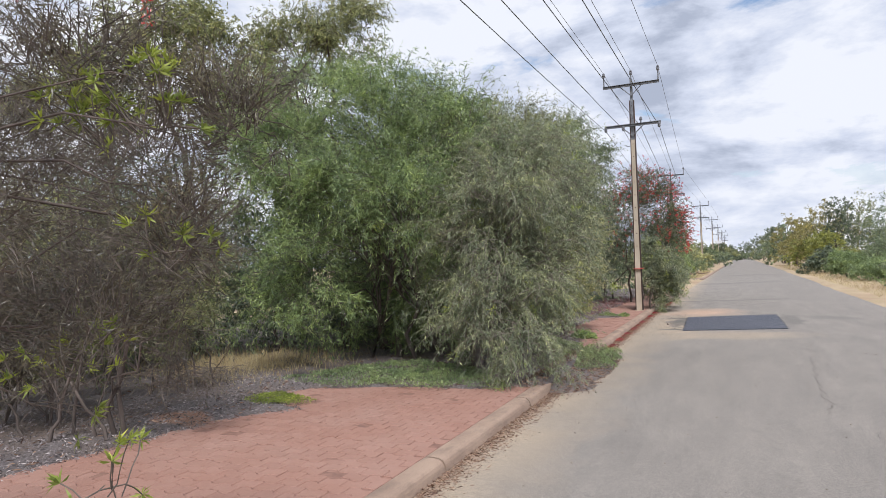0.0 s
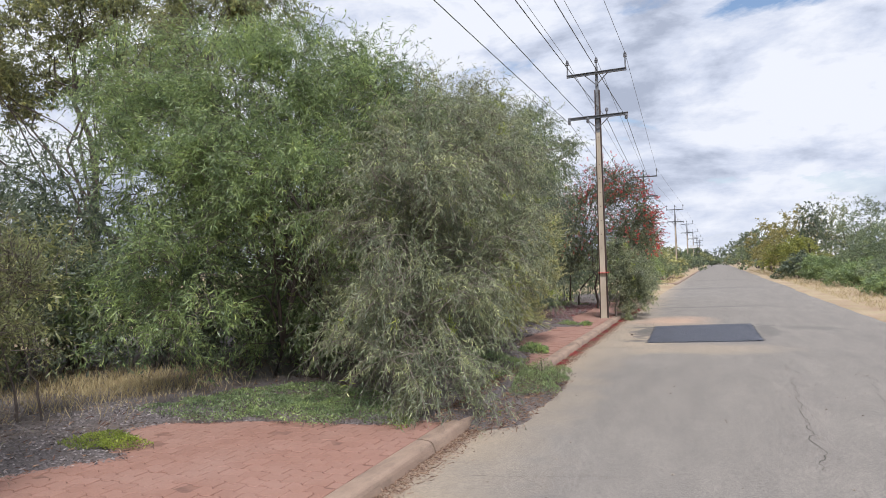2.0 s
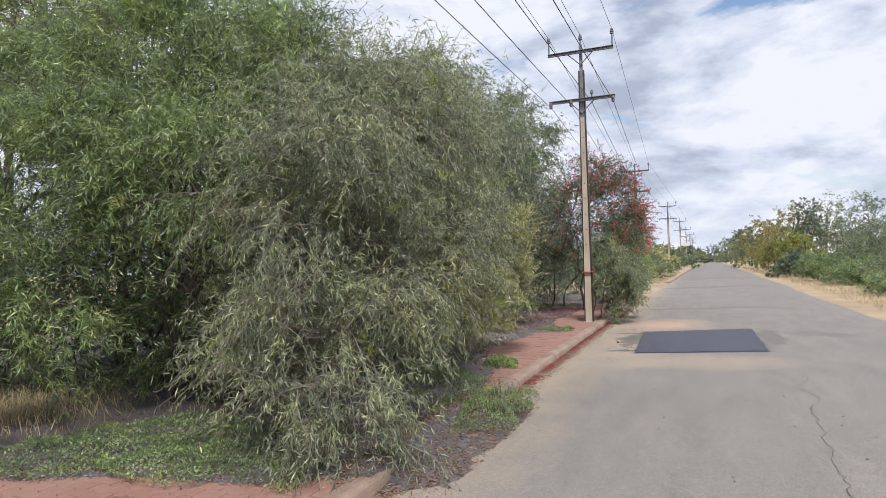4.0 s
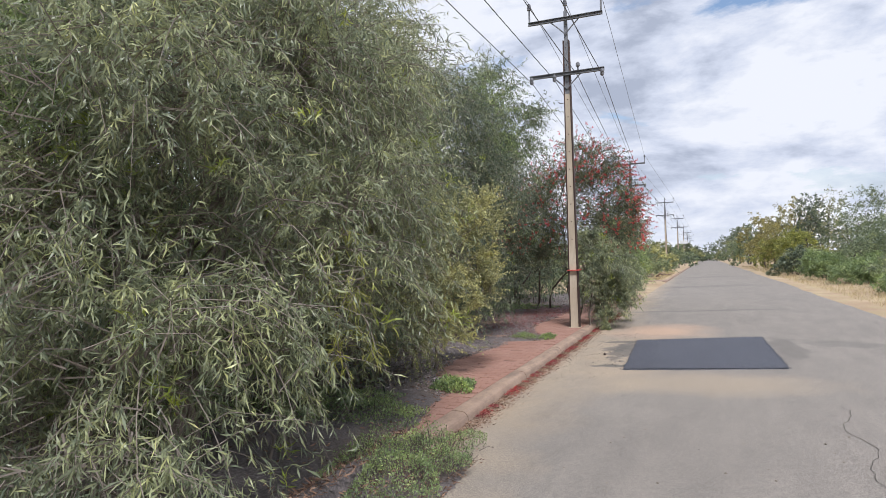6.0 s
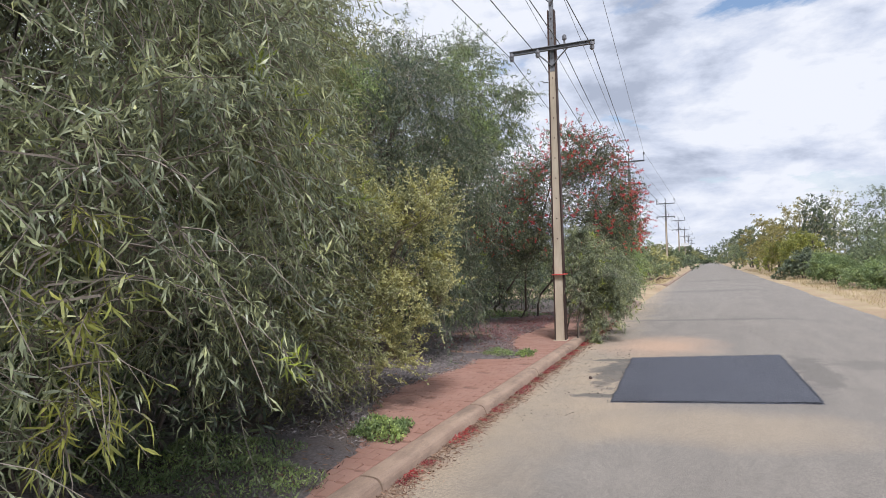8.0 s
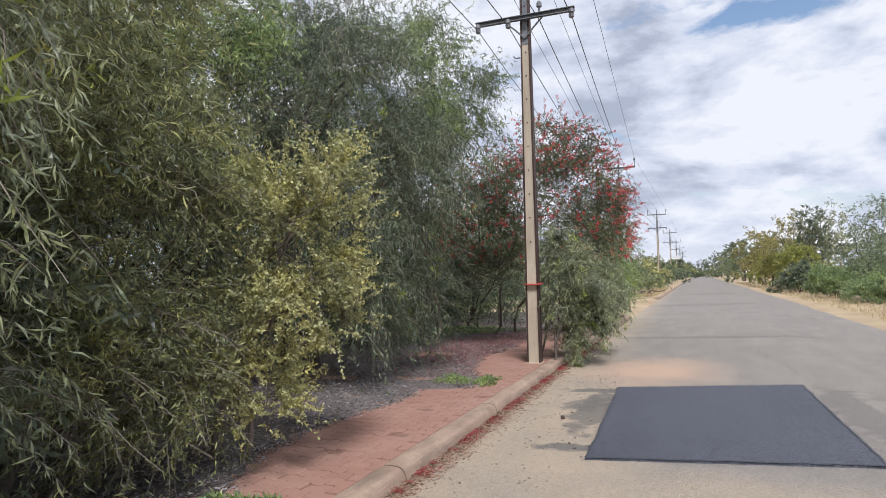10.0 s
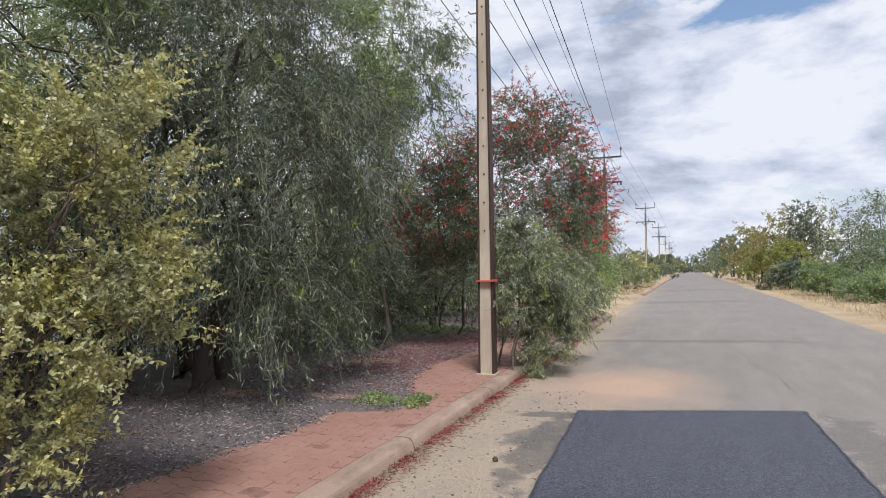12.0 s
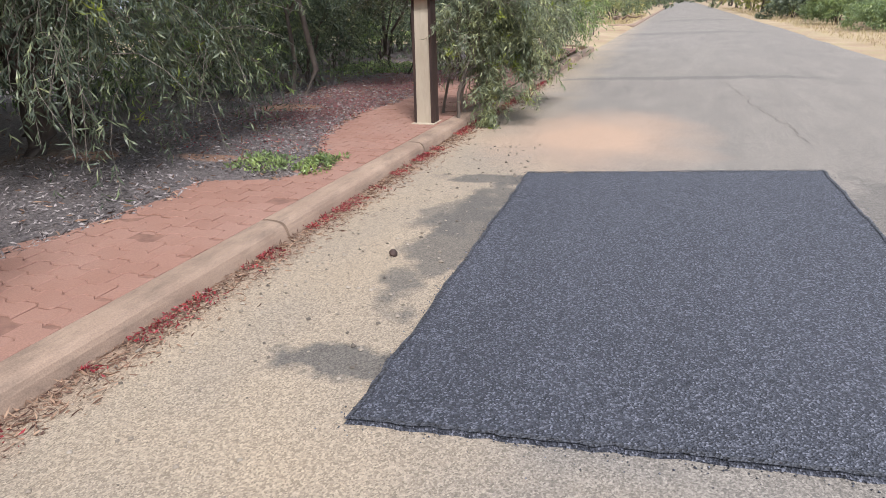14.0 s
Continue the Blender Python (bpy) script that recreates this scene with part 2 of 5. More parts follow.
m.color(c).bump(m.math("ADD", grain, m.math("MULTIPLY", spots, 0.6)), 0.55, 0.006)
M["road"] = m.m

m = Mat("fresh_black_asphalt", 0.6)
agg = m.voronoi(150)
c = m.ramp(m.voronoi(150, "Color"), (0.2, (0.020, 0.022, 0.030)), (0.60, (0.062, 0.067, 0.088)), (0.95, (0.31, 0.32, 0.38)))
c = m.mix(0.25, c, m.ramp(m.noise(1.3, 6, 0.6, (1, 0.4, 1)), (0.3, (0.038, 0.041, 0.052)), (0.7, (0.085, 0.09, 0.108))))
m.color(c).bump(agg, 1.0, 0.01)
M["patch"] = m.m

m = Mat("tar_seam", 0.55)
m.color(m.ramp(m.voronoi(110, "Color"), (0.2, (0.014, 0.014, 0.018)), (0.9, (0.10, 0.105, 0.125)))).bump(m.voronoi(110), 1.0, 0.01)
M["seam"] = m.m

m = Mat("painted_concrete_kerb", 0.85)
c = m.ramp(m.noise(2.2, 6, 0.6), (0.3, (0.235, 0.160, 0.116)), (0.7, (0.36, 0.260, 0.188)))
c = m.mix(m.ramp(m.noise(7, 6, 0.7, (1, 0.3, 1)), (0.46, 0.0), (0.68, 0.8)), c, (0.165, 0.118, 0.088))
c = m.mix(0.35, c, m.mix(1.0, c, m.ramp(m.noise(140, 3), (0.3, 0.5), (0.7, 1.4)), "MULTIPLY"))
m.color(c).bump(m.noise(90, 5, 0.7), 0.35, 0.006)
M["kerb"] = m.m

m = Mat("terracotta_paver", 0.82)
oi = m.n.new("ShaderNodeObjectInfo")
rnd = m.math("FRACT", m.math("ADD", oi.outputs["Random"], m.geo.outputs["Random Per Island"]))
c = m.ramp(rnd, (0.0, (0.262, 0.138, 0.100)), (0.5, (0.278, 0.149, 0.108)), (1.0, (0.294, 0.16, 0.118)))
c = m.mix(m.ramp(m.noise(1.3, 5, 0.6), (0.42, 0.0), (0.70, 0.55)), c, (0.315, 0.195, 0.152))
c = m.mix(0.4, c, m.mix(1.0, c, m.ramp(m.noise(110, 4, 0.7), (0.3, 0.6), (0.7, 1.35)), "MULTIPLY"))
m.color(c).bump(m.noise(120, 4, 0.7), 0.3, 0.004)
M["paver"] = m.m

m = Mat("joint_sand", 0.95)
m.color(m.ramp(m.noise(14, 5), (0.3, (0.15, 0.08, 0.06)), (0.7, (0.26, 0.14, 0.10)))).bump(m.noise(120, 3), 0.4, 0.005)
M["joint"] = m.m

m = Mat("bark_mulch_bed", 0.95)
c = m.ramp(m.noise(38, 6, 0.75), (0.32, (0.07, 0.058, 0.056)), (0.55, (0.175, 0.15, 0.142)), (0.72, (0.30, 0.265, 0.25)))
c = m.mix(m.ramp(m.noise(0.7, 5, 0.6), (0.48, 0.0), (0.70, 0.65)), c, m.ramp(m.noise(30, 5), (0.3, (0.10, 0.07, 0.045)), (0.7, (0.26, 0.175, 0.11))))
c = m.mix(m.math("MULTIPLY", m.blob(-3.6, 24.0, 1.5, 4.2, 0.5, 0.4), 0.7), c, m.ramp(m.noise(45, 5), (0.35, (0.10, 0.045, 0.04)), (0.7, (0.26, 0.075, 0.07))))
for bx, by, rx, ry in ((-4.54, 19.0, 0.38, 0.22), (-3.3, 19.2, 0.5, 0.14), (-4.2, 22.0, 0.6, 0.3), (-5.2, 5.6, 0.5, 0.3)):
    c = m.mix(m.math("MULTIPLY", m.blob(bx, by, rx, ry, 0.3, 0.5, 3.0), 0.85), c, m.ramp(m.noise(50, 5), (0.3, (0.26, 0.14, 0.09)), (0.7, (0.44, 0.26, 0.17))))
m.color(c).bump(m.noise(45, 6, 0.75), 1.0, 0.03)
M["mulch"] = m.m

m = Mat("dry_sandy_ground", 0.97)
c = m.ramp(m.noise(0.35, 6, 0.6), (0.35, (0.30, 0.20, 0.125)), (0.65, (0.46, 0.35, 0.23)))
c = m.mix(m.ramp(m.noise(1.1, 6, 0.65), (0.45, 0.0), (0.6, 0.7)), c, (0.36, 0.30, 0.16))
c = m.mix(0.5, c, m.mix(1.0, c, m.ramp(m.noise(40, 5, 0.7), (0.3, 0.5), (0.7, 1.4)), "MULTIPLY"))
m.color(c).bump(m.noise(22, 6, 0.7), 0.7, 0.04)
M["ground"] = m.m

for key, cols in (("chip", ((0.075, 0.062, 0.06), (0.22, 0.19, 0.182), (0.42, 0.37, 0.345))), ("litter", ((0.075, 0.04, 0.03), (0.20, 0.115, 0.075), (0.38, 0.25, 0.165))),
                  ("grass_dry", ((0.28, 0.21, 0.10), (0.42, 0.33, 0.17), (0.54, 0.45, 0.25))), ("pebble", ((0.09, 0.075, 0.06), (0.24, 0.20, 0.155), (0.36, 0.31, 0.25)))):
    m = Mat(key + "_pieces", 0.9)
    m.color(m.ramp(m.geo.outputs["Random Per Island"], (0.0, cols[0]), (0.5, cols[1]), (1.0, cols[2])))
    M[key] = m.m

m = Mat("crack_shadow", 1.0)
m.color(m.ramp(m.noise(30, 4), (0.3, (0.05, 0.044, 0.038)), (0.7, (0.11, 0.096, 0.082))))
M["crack"] = m.m

m = Mat("weathered_pole_concrete", 0.88)
c = m.ramp(m.noise(2.5, 6, 0.6, (1, 1, 0.3)), (0.3, (0.36, 0.295, 0.215)), (0.7, (0.54, 0.465, 0.355)))
c = m.mix(m.ramp(m.noise(9, 6, 0.7, (1, 1, 0.15)), (0.5, 0.0), (0.75, 0.5)), c, (0.27, 0.21, 0.16))
m.color(c).bump(m.noise(70, 5, 0.7), 0.4, 0.005)
M["pole_concrete"] = m.m
m = Mat("rusted_steel", 0.7, 0.3)
m.color(m.ramp(m.noise(12, 6, 0.7, (1, 1, 0.2)), (0.3, (0.035, 0.024, 0.022)), (0.7, (0.095, 0.055, 0.042)))).bump(m.noise(60, 4), 0.3, 0.004)
M["steel"] = m.m
m = Mat("galvanised_steel", 0.55, 0.5)
m.color(m.ramp(m.noise(8, 5, 0.6), (0.3, (0.13, 0.135, 0.145)), (0.7, (0.24, 0.245, 0.255))))
M["galv"] = m.m
m = Mat("glazed_porcelain", 0.25)
m.color(m.ramp(m.noise(10, 3), (0.3, (0.11, 0.11, 0.12)), (0.7, (0.20, 0.20, 0.21))))
M["porcelain"] = m.m
m = Mat("wire_metal", 0.5, 0.4)
m.color(m.ramp(m.noise(5, 3), (0.3, (0.07, 0.07, 0.075)), (0.7, (0.12, 0.12, 0.125))))
M["wire"] = m.m
m = Mat("red_tape", 0.6)
m.color(m.ramp(m.noise(30, 3), (0.3, (0.42, 0.06, 0.05)), (0.7, (0.58, 0.10, 0.08))))
M["tape"] = m.m
m = Mat("dead_wood", 0.9)
m.color(m.ramp(m.noise(12, 5), (0.3, (0.13, 0.09, 0.07)), (0.7, (0.30, 0.22, 0.17)))).bump(m.noise(50, 5), 0.5, 0.01)
M["deadwood"] = m.m
m = Mat("white_sign", 0.6)
m.color(m.ramp(m.noise(6, 3), (0.3, (0.60, 0.61, 0.62)), (0.7, (0.74, 0.75, 0.75))))
M["sign"] = m.m

# ---- mesh helpers ----
rng = np.random.default_rng(7)


def mesh_from(name, verts, faces, mat, smooth=False):
    me = bpy.data.meshes.new(name)
    me.from_pydata([tuple(v) for v in verts] if not isinstance(verts, np.ndarray) else verts.tolist(), [], faces.tolist() if isinstance(faces, np.ndarray) else faces)
    me.materials.append(mat)
    if smooth:
        me.polygons.foreach_set("use_smooth", np.ones(len(me.polygons), bool))
    me.update()
    return me


def tri_mesh(name, verts, tris, mat, smooth=False):
    """A fast mesh of triangles from arrays."""
    me = bpy.data.meshes.new(name)
    nv, nt = len(verts), len(tris)
    me.vertices.add(nv)
    me.vertices.foreach_set("co", np.ascontiguousarray(verts, np.float32).ravel())
    me.loops.add(nt * 3)
    me.loops.foreach_set("vertex_index", np.ascontiguousarray(tris, np.int32).ravel())
    me.polygons.add(nt)
    me.polygons.foreach_set("loop_start", np.arange(0, nt * 3, 3, dtype=np.int32))
    me.polygons.foreach_set("use_smooth", np.full(nt, smooth))
    me.materials.append(mat)
    me.update(calc_edges=True)
    return me


def child(name, me, parent, label=""):
    ob = new(name, me)
    if parent is not None:
        ob.parent = parent
    if label:
        tagged(ob, label)
    return ob


def part(name, bm, material, parent, label="", smooth=False):
    me = bpy.data.meshes.new(name)
    bm.to_mesh(me)
    bm.free()
    me.materials.append(material)
    if smooth:
        me.polygons.foreach_set("use_smooth", np.ones(len(me.polygons), bool))
    return child(name, me, parent, label)


def thing(name, at, label, category, group="", kind=""):
    ob = new(name)
    ob.location = at
    return tagged(ob, label, category, group, kind)


def unit(v):
    return v / np.maximum(np.linalg.norm(v, axis=-1, keepdims=True), 1e-9)


def tubes(paths, radii, sides=3):
    """Tubes along N paths of K points: paths (N, K, 3), radii (N, K)."""
    n, k, _ = paths.shape
    tan = unit(np.gradient(paths, axis=1))
    ref = np.where(np.abs(tan[..., 2:3]) > 0.9, np.array([1.0, 0, 0]), np.array([0, 0, 1.0]))
    a = unit(np.cross(tan, ref))
    b = np.cross(tan, a)
    ang = np.arange(sides) * 2 * np.pi / sides
    ring = (a[:, :, None] * np.cos(ang)[None, None, :, None] + b[:, :, None] * np.sin(ang)[None, None, :, None]) * radii[:, :, None, None]
    v = (paths[:, :, None] + ring).reshape(-1, 3)
    base = (np.arange(n)[:, None, None] * k + np.arange(k - 1)[None, :, None]) * sides
    i = np.arange(sides)[None, None]
    j = (i + 1) % sides
    q = np.stack([base + i, base + j, base + sides + j, base + sides + i], -1).reshape(-1, 4)
    return v, np.concatenate([q[:, [0, 1, 2]], q[:, [0, 2, 3]]])


def blades(p, d, length, width, bend=0.15, curved=False):
    """Leaves: base points p, directions d; narrow diamonds, or longer curved blades."""
    n = len(p)
    d = unit(d)
    side = unit(np.cross(d, rng.normal(size=(n, 3))))
    nor = np.cross(d, side)
    L, W = length[:, None], width[:, None] / 2
    if not curved:
        mid = p + d * L * 0.45 + nor * L * bend * 0.35
        tip = p + d * L * 0.95 - nor * L * bend * 0.5
        v = np.stack([p, mid + side * W, tip, mid - side * W], 1).reshape(-1, 3)
        o = np.arange(n)[:, None] * 4
        t = np.concatenate([o + [[0, 1, 3]], o + [[1, 2, 3]]])
        return v, t
    sgn = rng.choice([-1, 1], (n, 1))
    m1 = p + d * L * 0.3 + side * L * bend * 0.35 * sgn
    m2 = p + d * L * 0.68 + side * L * bend * 0.3 * sgn + nor * L * bend * 0.3
    tip = p + d * L - side * L * bend * 0.25 * sgn + nor * L * bend * 0.5
    v = np.stack([p, m1 + nor * W, m1 - nor * W, m2 + nor * W * 0.85, m2 - nor * W * 0.85, tip], 1).reshape(-1, 3)
    o = np.arange(n)[:, None] * 6
    t = np.concatenate([o + [[0, 1, 2]], o + [[1, 3, 4]], o + [[1, 4, 2]], o + [[3, 5, 4]]])
    return v, t


def sprays(lobes, count, length, droop, steps=5, outward=0.8, shell=0.55, tuft=14):
    """Twig paths that leave the lobes of a crown and bend down: (N, steps, 3)."""
    vol = np.array([l[3] * l[4] * l[5] for l in lobes]) ** 0.7
    n_each = np.maximum(1, (count * vol / vol.sum()).astype(int))
    starts, dirs = [], []
    for (cx, cy, cz, rx, ry, rz), k in zip(lobes, n_each):
        nb = max(4, k // tuft)
        ub = unit(rng.normal(size=(nb, 3)))
        ub[:, 2] = np.where(ub[:, 2] < -0.55, -ub[:, 2], ub[:, 2])
        reach = 0.70 + 0.50 * rng.random(nb)
        pick = rng.integers(0, nb, k)
        u = unit(ub[pick] + rng.normal(size=(k, 3)) * 0.15)
        r = (shell + (1 - shell) * (rng.random(nb)[pick, None] * 0.65 + 0.35 * rng.random((k, 1))) ** 0.6) * reach[pick, None]
        starts.append(np.array([cx, cy, cz]) + u * np.array([rx, ry, rz]) * r)
        dirs.append(unit(u * outward + rng.normal(size=(k, 3)) * 0.34 + [0, 0, 0.35]))
    p, d = np.concatenate(starts), np.concatenate(dirs)
    n = len(p)
    L = length * (0.5 + rng.random((n, 1)))
    p = p - d * L * 0.4
    out = [p]
    for _ in range(steps - 1):
        d = unit(d + np.array([0, 0, -droop]) + rng.normal(size=(n, 3)) * 0.16)
        p = p + d * L / (steps - 1)
        out.append(p)
    return np.stack(out, 1)


def along(paths, per, lo=0.15):
    """Points and tangents on the paths, per of them on each."""
    n, k, _ = paths.shape
    s = (lo + (1 - lo) * rng.random((n, per))) * (k - 1.001)
    i = s.astype(int)
    f = (s - i)[..., None]
    r = np.arange(n)[:, None]
    a, b = paths[r, i], paths[r, i + 1]
    return (a + (b - a) * f).reshape(-1, 3), unit(b - a).reshape(-1, 3)


def limb(a, b, sag=0.25, k=8, rough=0.08):
    """A crooked limb from a to b."""
    a, b = np.array(a, float), np.array(b, float)
    t = np.linspace(0, 1, k)[:, None]
    L = np.linalg.norm(b - a)
    p = a + (b - a) * t
    p[:, 2] += (np.sin(t[:, 0] * np.pi) * sag * L)
    p[1:-1] += rng.normal(size=(k - 2, 3)) * rough * L * 0.35
    return p


def plant(name, label, category, base, lobes, leaf, bark, n_twig=900, per=22, twig_len=0.9, droop=0.22, leaf_len=0.10, leaf_w=0.011, stems=3, stem_r=0.05,
          hang=0.5, curved=False, spread=0.15, twig_mat=None, twig_r=0.004, group="", flowers=0, shell=0.55, outward=0.8, limbs_per=3, shoots=0, stem_pts=None, shoot_lobes=(), every=3, tuft=14):
    """A tree or shrub with stems and limbs, twigs, and a crown of single leaves. Lobes are in world metres: x, y, z, rx, ry, rz."""
    root = thing(name, base, label, category, group)
    o = np.array(base, float)
    # stems and limbs: limbs fork from the stems part of the way up
    feet = stem_pts or [(base[0] + rng.normal() * spread, base[1] + rng.normal() * spread) for _ in range(stems)]
    order = sorted(range(len(lobes)), key=lambda i: -lobes[i][2])
    kk = np.linspace(0, 1, 10)
    mains = []
    for i, f in enumerate(feet):
        l = lobes[order[i % len(order)]]
        end = np.array(l[:3]) + rng.normal(size=3) * 0.12 + [0, 0, 0.3 * l[5]]
        p = limb((f[0], f[1], base[2] - 0.05), end, 0.0, 10)
        p[:, :2] = np.array(f) + (end[:2] - np.array(f)) * (kk ** 1.5)[:, None] + (p[:, :2] - (np.array(f) + (end[:2] - np.array(f)) * kk[:, None])) * 0.7
        r = stem_r * (0.75 + 0.4 * rng.random())
        mains.append((p, r))
        v, t = tubes(p[None], (r * (1.12 - 0.95 * kk))[None], 7)
        child("trunk" if r > 0.03 else "stem", tri_mesh("trunk", v - o, t, bark, True), root)
    for i, l in enumerate(lobes):
        for j in range(limbs_per):
            p, r = mains[(i * limbs_per + j) % len(mains)]
            s0 = int(rng.integers(2, 7))
            end = np.array(l[:3]) + unit(rng.normal(size=3)) * 0.65 * np.array(l[3:])
            end[2] = max(end[2], base[2] + 0.3)
            q = limb(p[s0], end, 0.12, 8)
            v, t = tubes(q[None], (r * (1.0 - 0.09 * s0) * 0.55 * (1 - 0.9 * np.linspace(0, 1, 8)))[None], 5)
            child("limb", tri_mesh("limb", v - o, t, bark, True), root)
    # twigs
    tw = sprays(lobes, n_twig, twig_len, droop, outward=outward, shell=shell, tuft=tuft)
    k = tw.shape[1]
    rad = twig_r * (0.6 + 0.9 * rng.random((len(tw), 1))) * np.linspace(1.6, 0.35, k)[None]
    if twig_r > 0:
        v, t = tubes(tw[::every], rad[::every], 3)
        tagged(child("twig_mass", tri_mesh("twig_mass", v - o, t, twig_mat or bark), root), kind="stuff")
    # leaves
    p, tan = along(tw, per)
    n = len(p)
    d = unit(tan * 0.4 + rng.normal(size=(n, 3)) * 0.6 + np.array([0, 0, -hang]))
    v, t = blades(p, d, leaf_len * (0.55 + 0.8 * rng.random(n)), leaf_w * (0.7 + 0.6 * rng.random(n)), 0.2, curved)
    child("crown", tri_mesh("crown", v - o, t, leaf), root)
    if flowers:
        # bottlebrush spikes: a short axis set with stamens
        mid_ = np.mean([l[:3] for l in lobes], axis=0)
        rel = (tw[:, -1] - mid_) / np.ptp([l[:3] for l in lobes], axis=0).clip(0.8)
        score = np.linalg.norm(rel, axis=1) + 0.35 * rel[:, 2] + rng.normal(size=len(tw)) * 0.12
        score -= 5.0 * (tw[:, -1, 2] < base[2] + 0.35 * (lobes[order[0]][2] - base[2]) + 0.3)
        pick = rng.choice(np.argsort(-score)[: int(len(tw) * 0.6)], flowers, replace=False)
        c0, ax = tw[pick, -1], unit(tw[pick, -1] - tw[pick, -2])
        s = rng.random((flowers, 28, 1))
        q = (c0[:, None] + ax[:, None] * s * 0.11).reshape(-1, 3)
        dd = unit(rng.normal(size=(len(q), 3)))
        v, t = blades(q, dd, 0.038 + 0.02 * rng.random(len(q)), np.full(len(q), 0.010), 0.1)
        tagged(child("blossom", tri_mesh("blossom", v - o, t, M["flower_red"]), root, "red bottlebrush flower spikes"), kind="stuff")
    if shoots:
        pick = rng.choice(len(tw), shoots, replace=False)
        q = np.repeat(tw[pick, -1], 14, 0)
        ax = np.repeat(unit(tw[pick, -1] - tw[pick, -3]) * 0.4 + [0, 0, 0.5], 14, 0)
        dd = unit(ax + rng.normal(size=q.shape) * 0.6)
        v, t = blades(q + rng.normal(size=q.shape) * 0.03, dd, leaf_len * (0.7 + 0.6 * rng.random(len(q))), np.full(len(q), leaf_w * 1.2), 0.2, curved)
        tagged(child("young_growth", tri_mesh("young_growth", v - o, t, M["leaf_lime"]), root, "lime-green young shoots"), kind="stuff")
    if shoot_lobes:
        sh = sprays(shoot_lobes, 14 * len(shoot_lobes), 0.22, -0.05, shell=0.2)
        q = np.repeat(sh[:, -1], 16, 0)
        dd = unit(np.repeat(unit(sh[:, -1] - sh[:, -3]), 16, 0) * 0.7 + rng.normal(size=q.shape) * 0.6)
        v, t = blades(q, dd, 0.062 * (0.6 + 0.7 * rng.random(len(q))), np.full(len(q), 0.0105), 0.2)
        tagged(child("young_growth", tri_mesh("young_growth", v - o, t, M["leaf_lime"]), root, "lime-yellow leaf rosettes"), kind="stuff")
        v, t = tubes(sh, np.full(sh.shape[:2], 0.003), 4)
        tagged(child("shoot_stalk_mass", tri_mesh("shoot_stalk_mass", v - o, t, M["twig_brown"]), root), kind="stuff")
    return root


# ---- ground, road, kerb ----


def off(y):
    """Sideways drift of the road's line along its length."""
    return 0.016 * max(0.0, y - 22.0)


KERB_X, KERB_IN, ROAD_R = -1.76, -1.978, 5.0


def kerb_dx(y):
    """The kerb swings a little towards the road near the start."""
    return 0.045 * min(1.0, max(0.0, (14.5 - y) / 6.5))


def road_z(x, y):
    u = x - off(y)
    return 0.0276 * (u + 1.84) if u < 2.2 else 0.1115 - 0.02 * (u - 2.2)


def grid_mesh(name, xs, ys, height, mat):
    verts = [(x, y, height(x, y)) for y in ys for x in xs]
    w = len(xs)
    faces = [(j * w + i, j * w + i + 1, (j + 1) * w + i + 1, (j + 1) * w + i) for j in range(len(ys) - 1) for i in range(w - 1)]
    return mesh_from(name, verts, faces, mat, True)


def bumpy(x, y, a=0.03, s=0.9):
    return a * noise.noise(Vector((x * s, y * s, 2.3))) + a * 0.5 * noise.noise(Vector((x * s * 3.1, y * s * 3.1, 7.3)))


def ground_h(x, y):
    u = x - off(y)
    drive = 36.0 < y < 52.0
    if u < KERB_IN - 0.1 and not drive:
        h = 0.07 + bumpy(x, y)
    elif u < ROAD_R - 0.3:
        h = -0.12
    elif u < ROAD_R + 2.5:
        h = 0.03 + bumpy(x, y, 0.025)
    else:
        h = 0.05 + bumpy(x, y, 0.10, 0.4)
    return h if abs(x) < 200 and y < 400 else 0.0


def steps(*spans):
    out = []
    for a, b, s in spans:
        out += list(np.arange(a, b, s))
    return out + [spans[-1][1]]


gx = steps((-2500, -300, 550), (-300, -60, 60), (-60, -14, 4), (-14, -2.2, 0.4), (-2.2, 5.0, 0.45), (5.0, 10, 0.5), (10, 40, 3), (40, 300, 52), (300, 2500, 550))
gy = steps((-2500, -100, 600), (-100, -10, 15), (-10, 40, 0.6), (40, 90, 2.5), (90, 400, 20), (400, 3000, 520))
tagged(new("ground", grid_mesh("ground", gx, gy, ground_h, M["ground"])), "dry sandy ground with bare patches reaching the horizon", "ground", kind="structure")

ry = steps((-30, 40, 0.7), (40, 120, 3), (120, 420, 12))
ru = list(np.linspace(-1.8, 5.0, 18))
rv = [(u + off(y) + (0.10 * noise.noise(Vector((y * 0.5, 3, 1))) if i == 17 else 0), y, road_z(u + off(y), y) + (-0.05 if i == 17 else 0)) for y in ry for i, u in enumerate(ru)]
rf = [(j * 18 + i, j * 18 + i + 1, (j + 1) * 18 + i + 1, (j + 1) * 18 + i) for j in range(len(ry) - 1) for i in range(17)]
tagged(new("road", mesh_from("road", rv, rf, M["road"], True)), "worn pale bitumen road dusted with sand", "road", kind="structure")

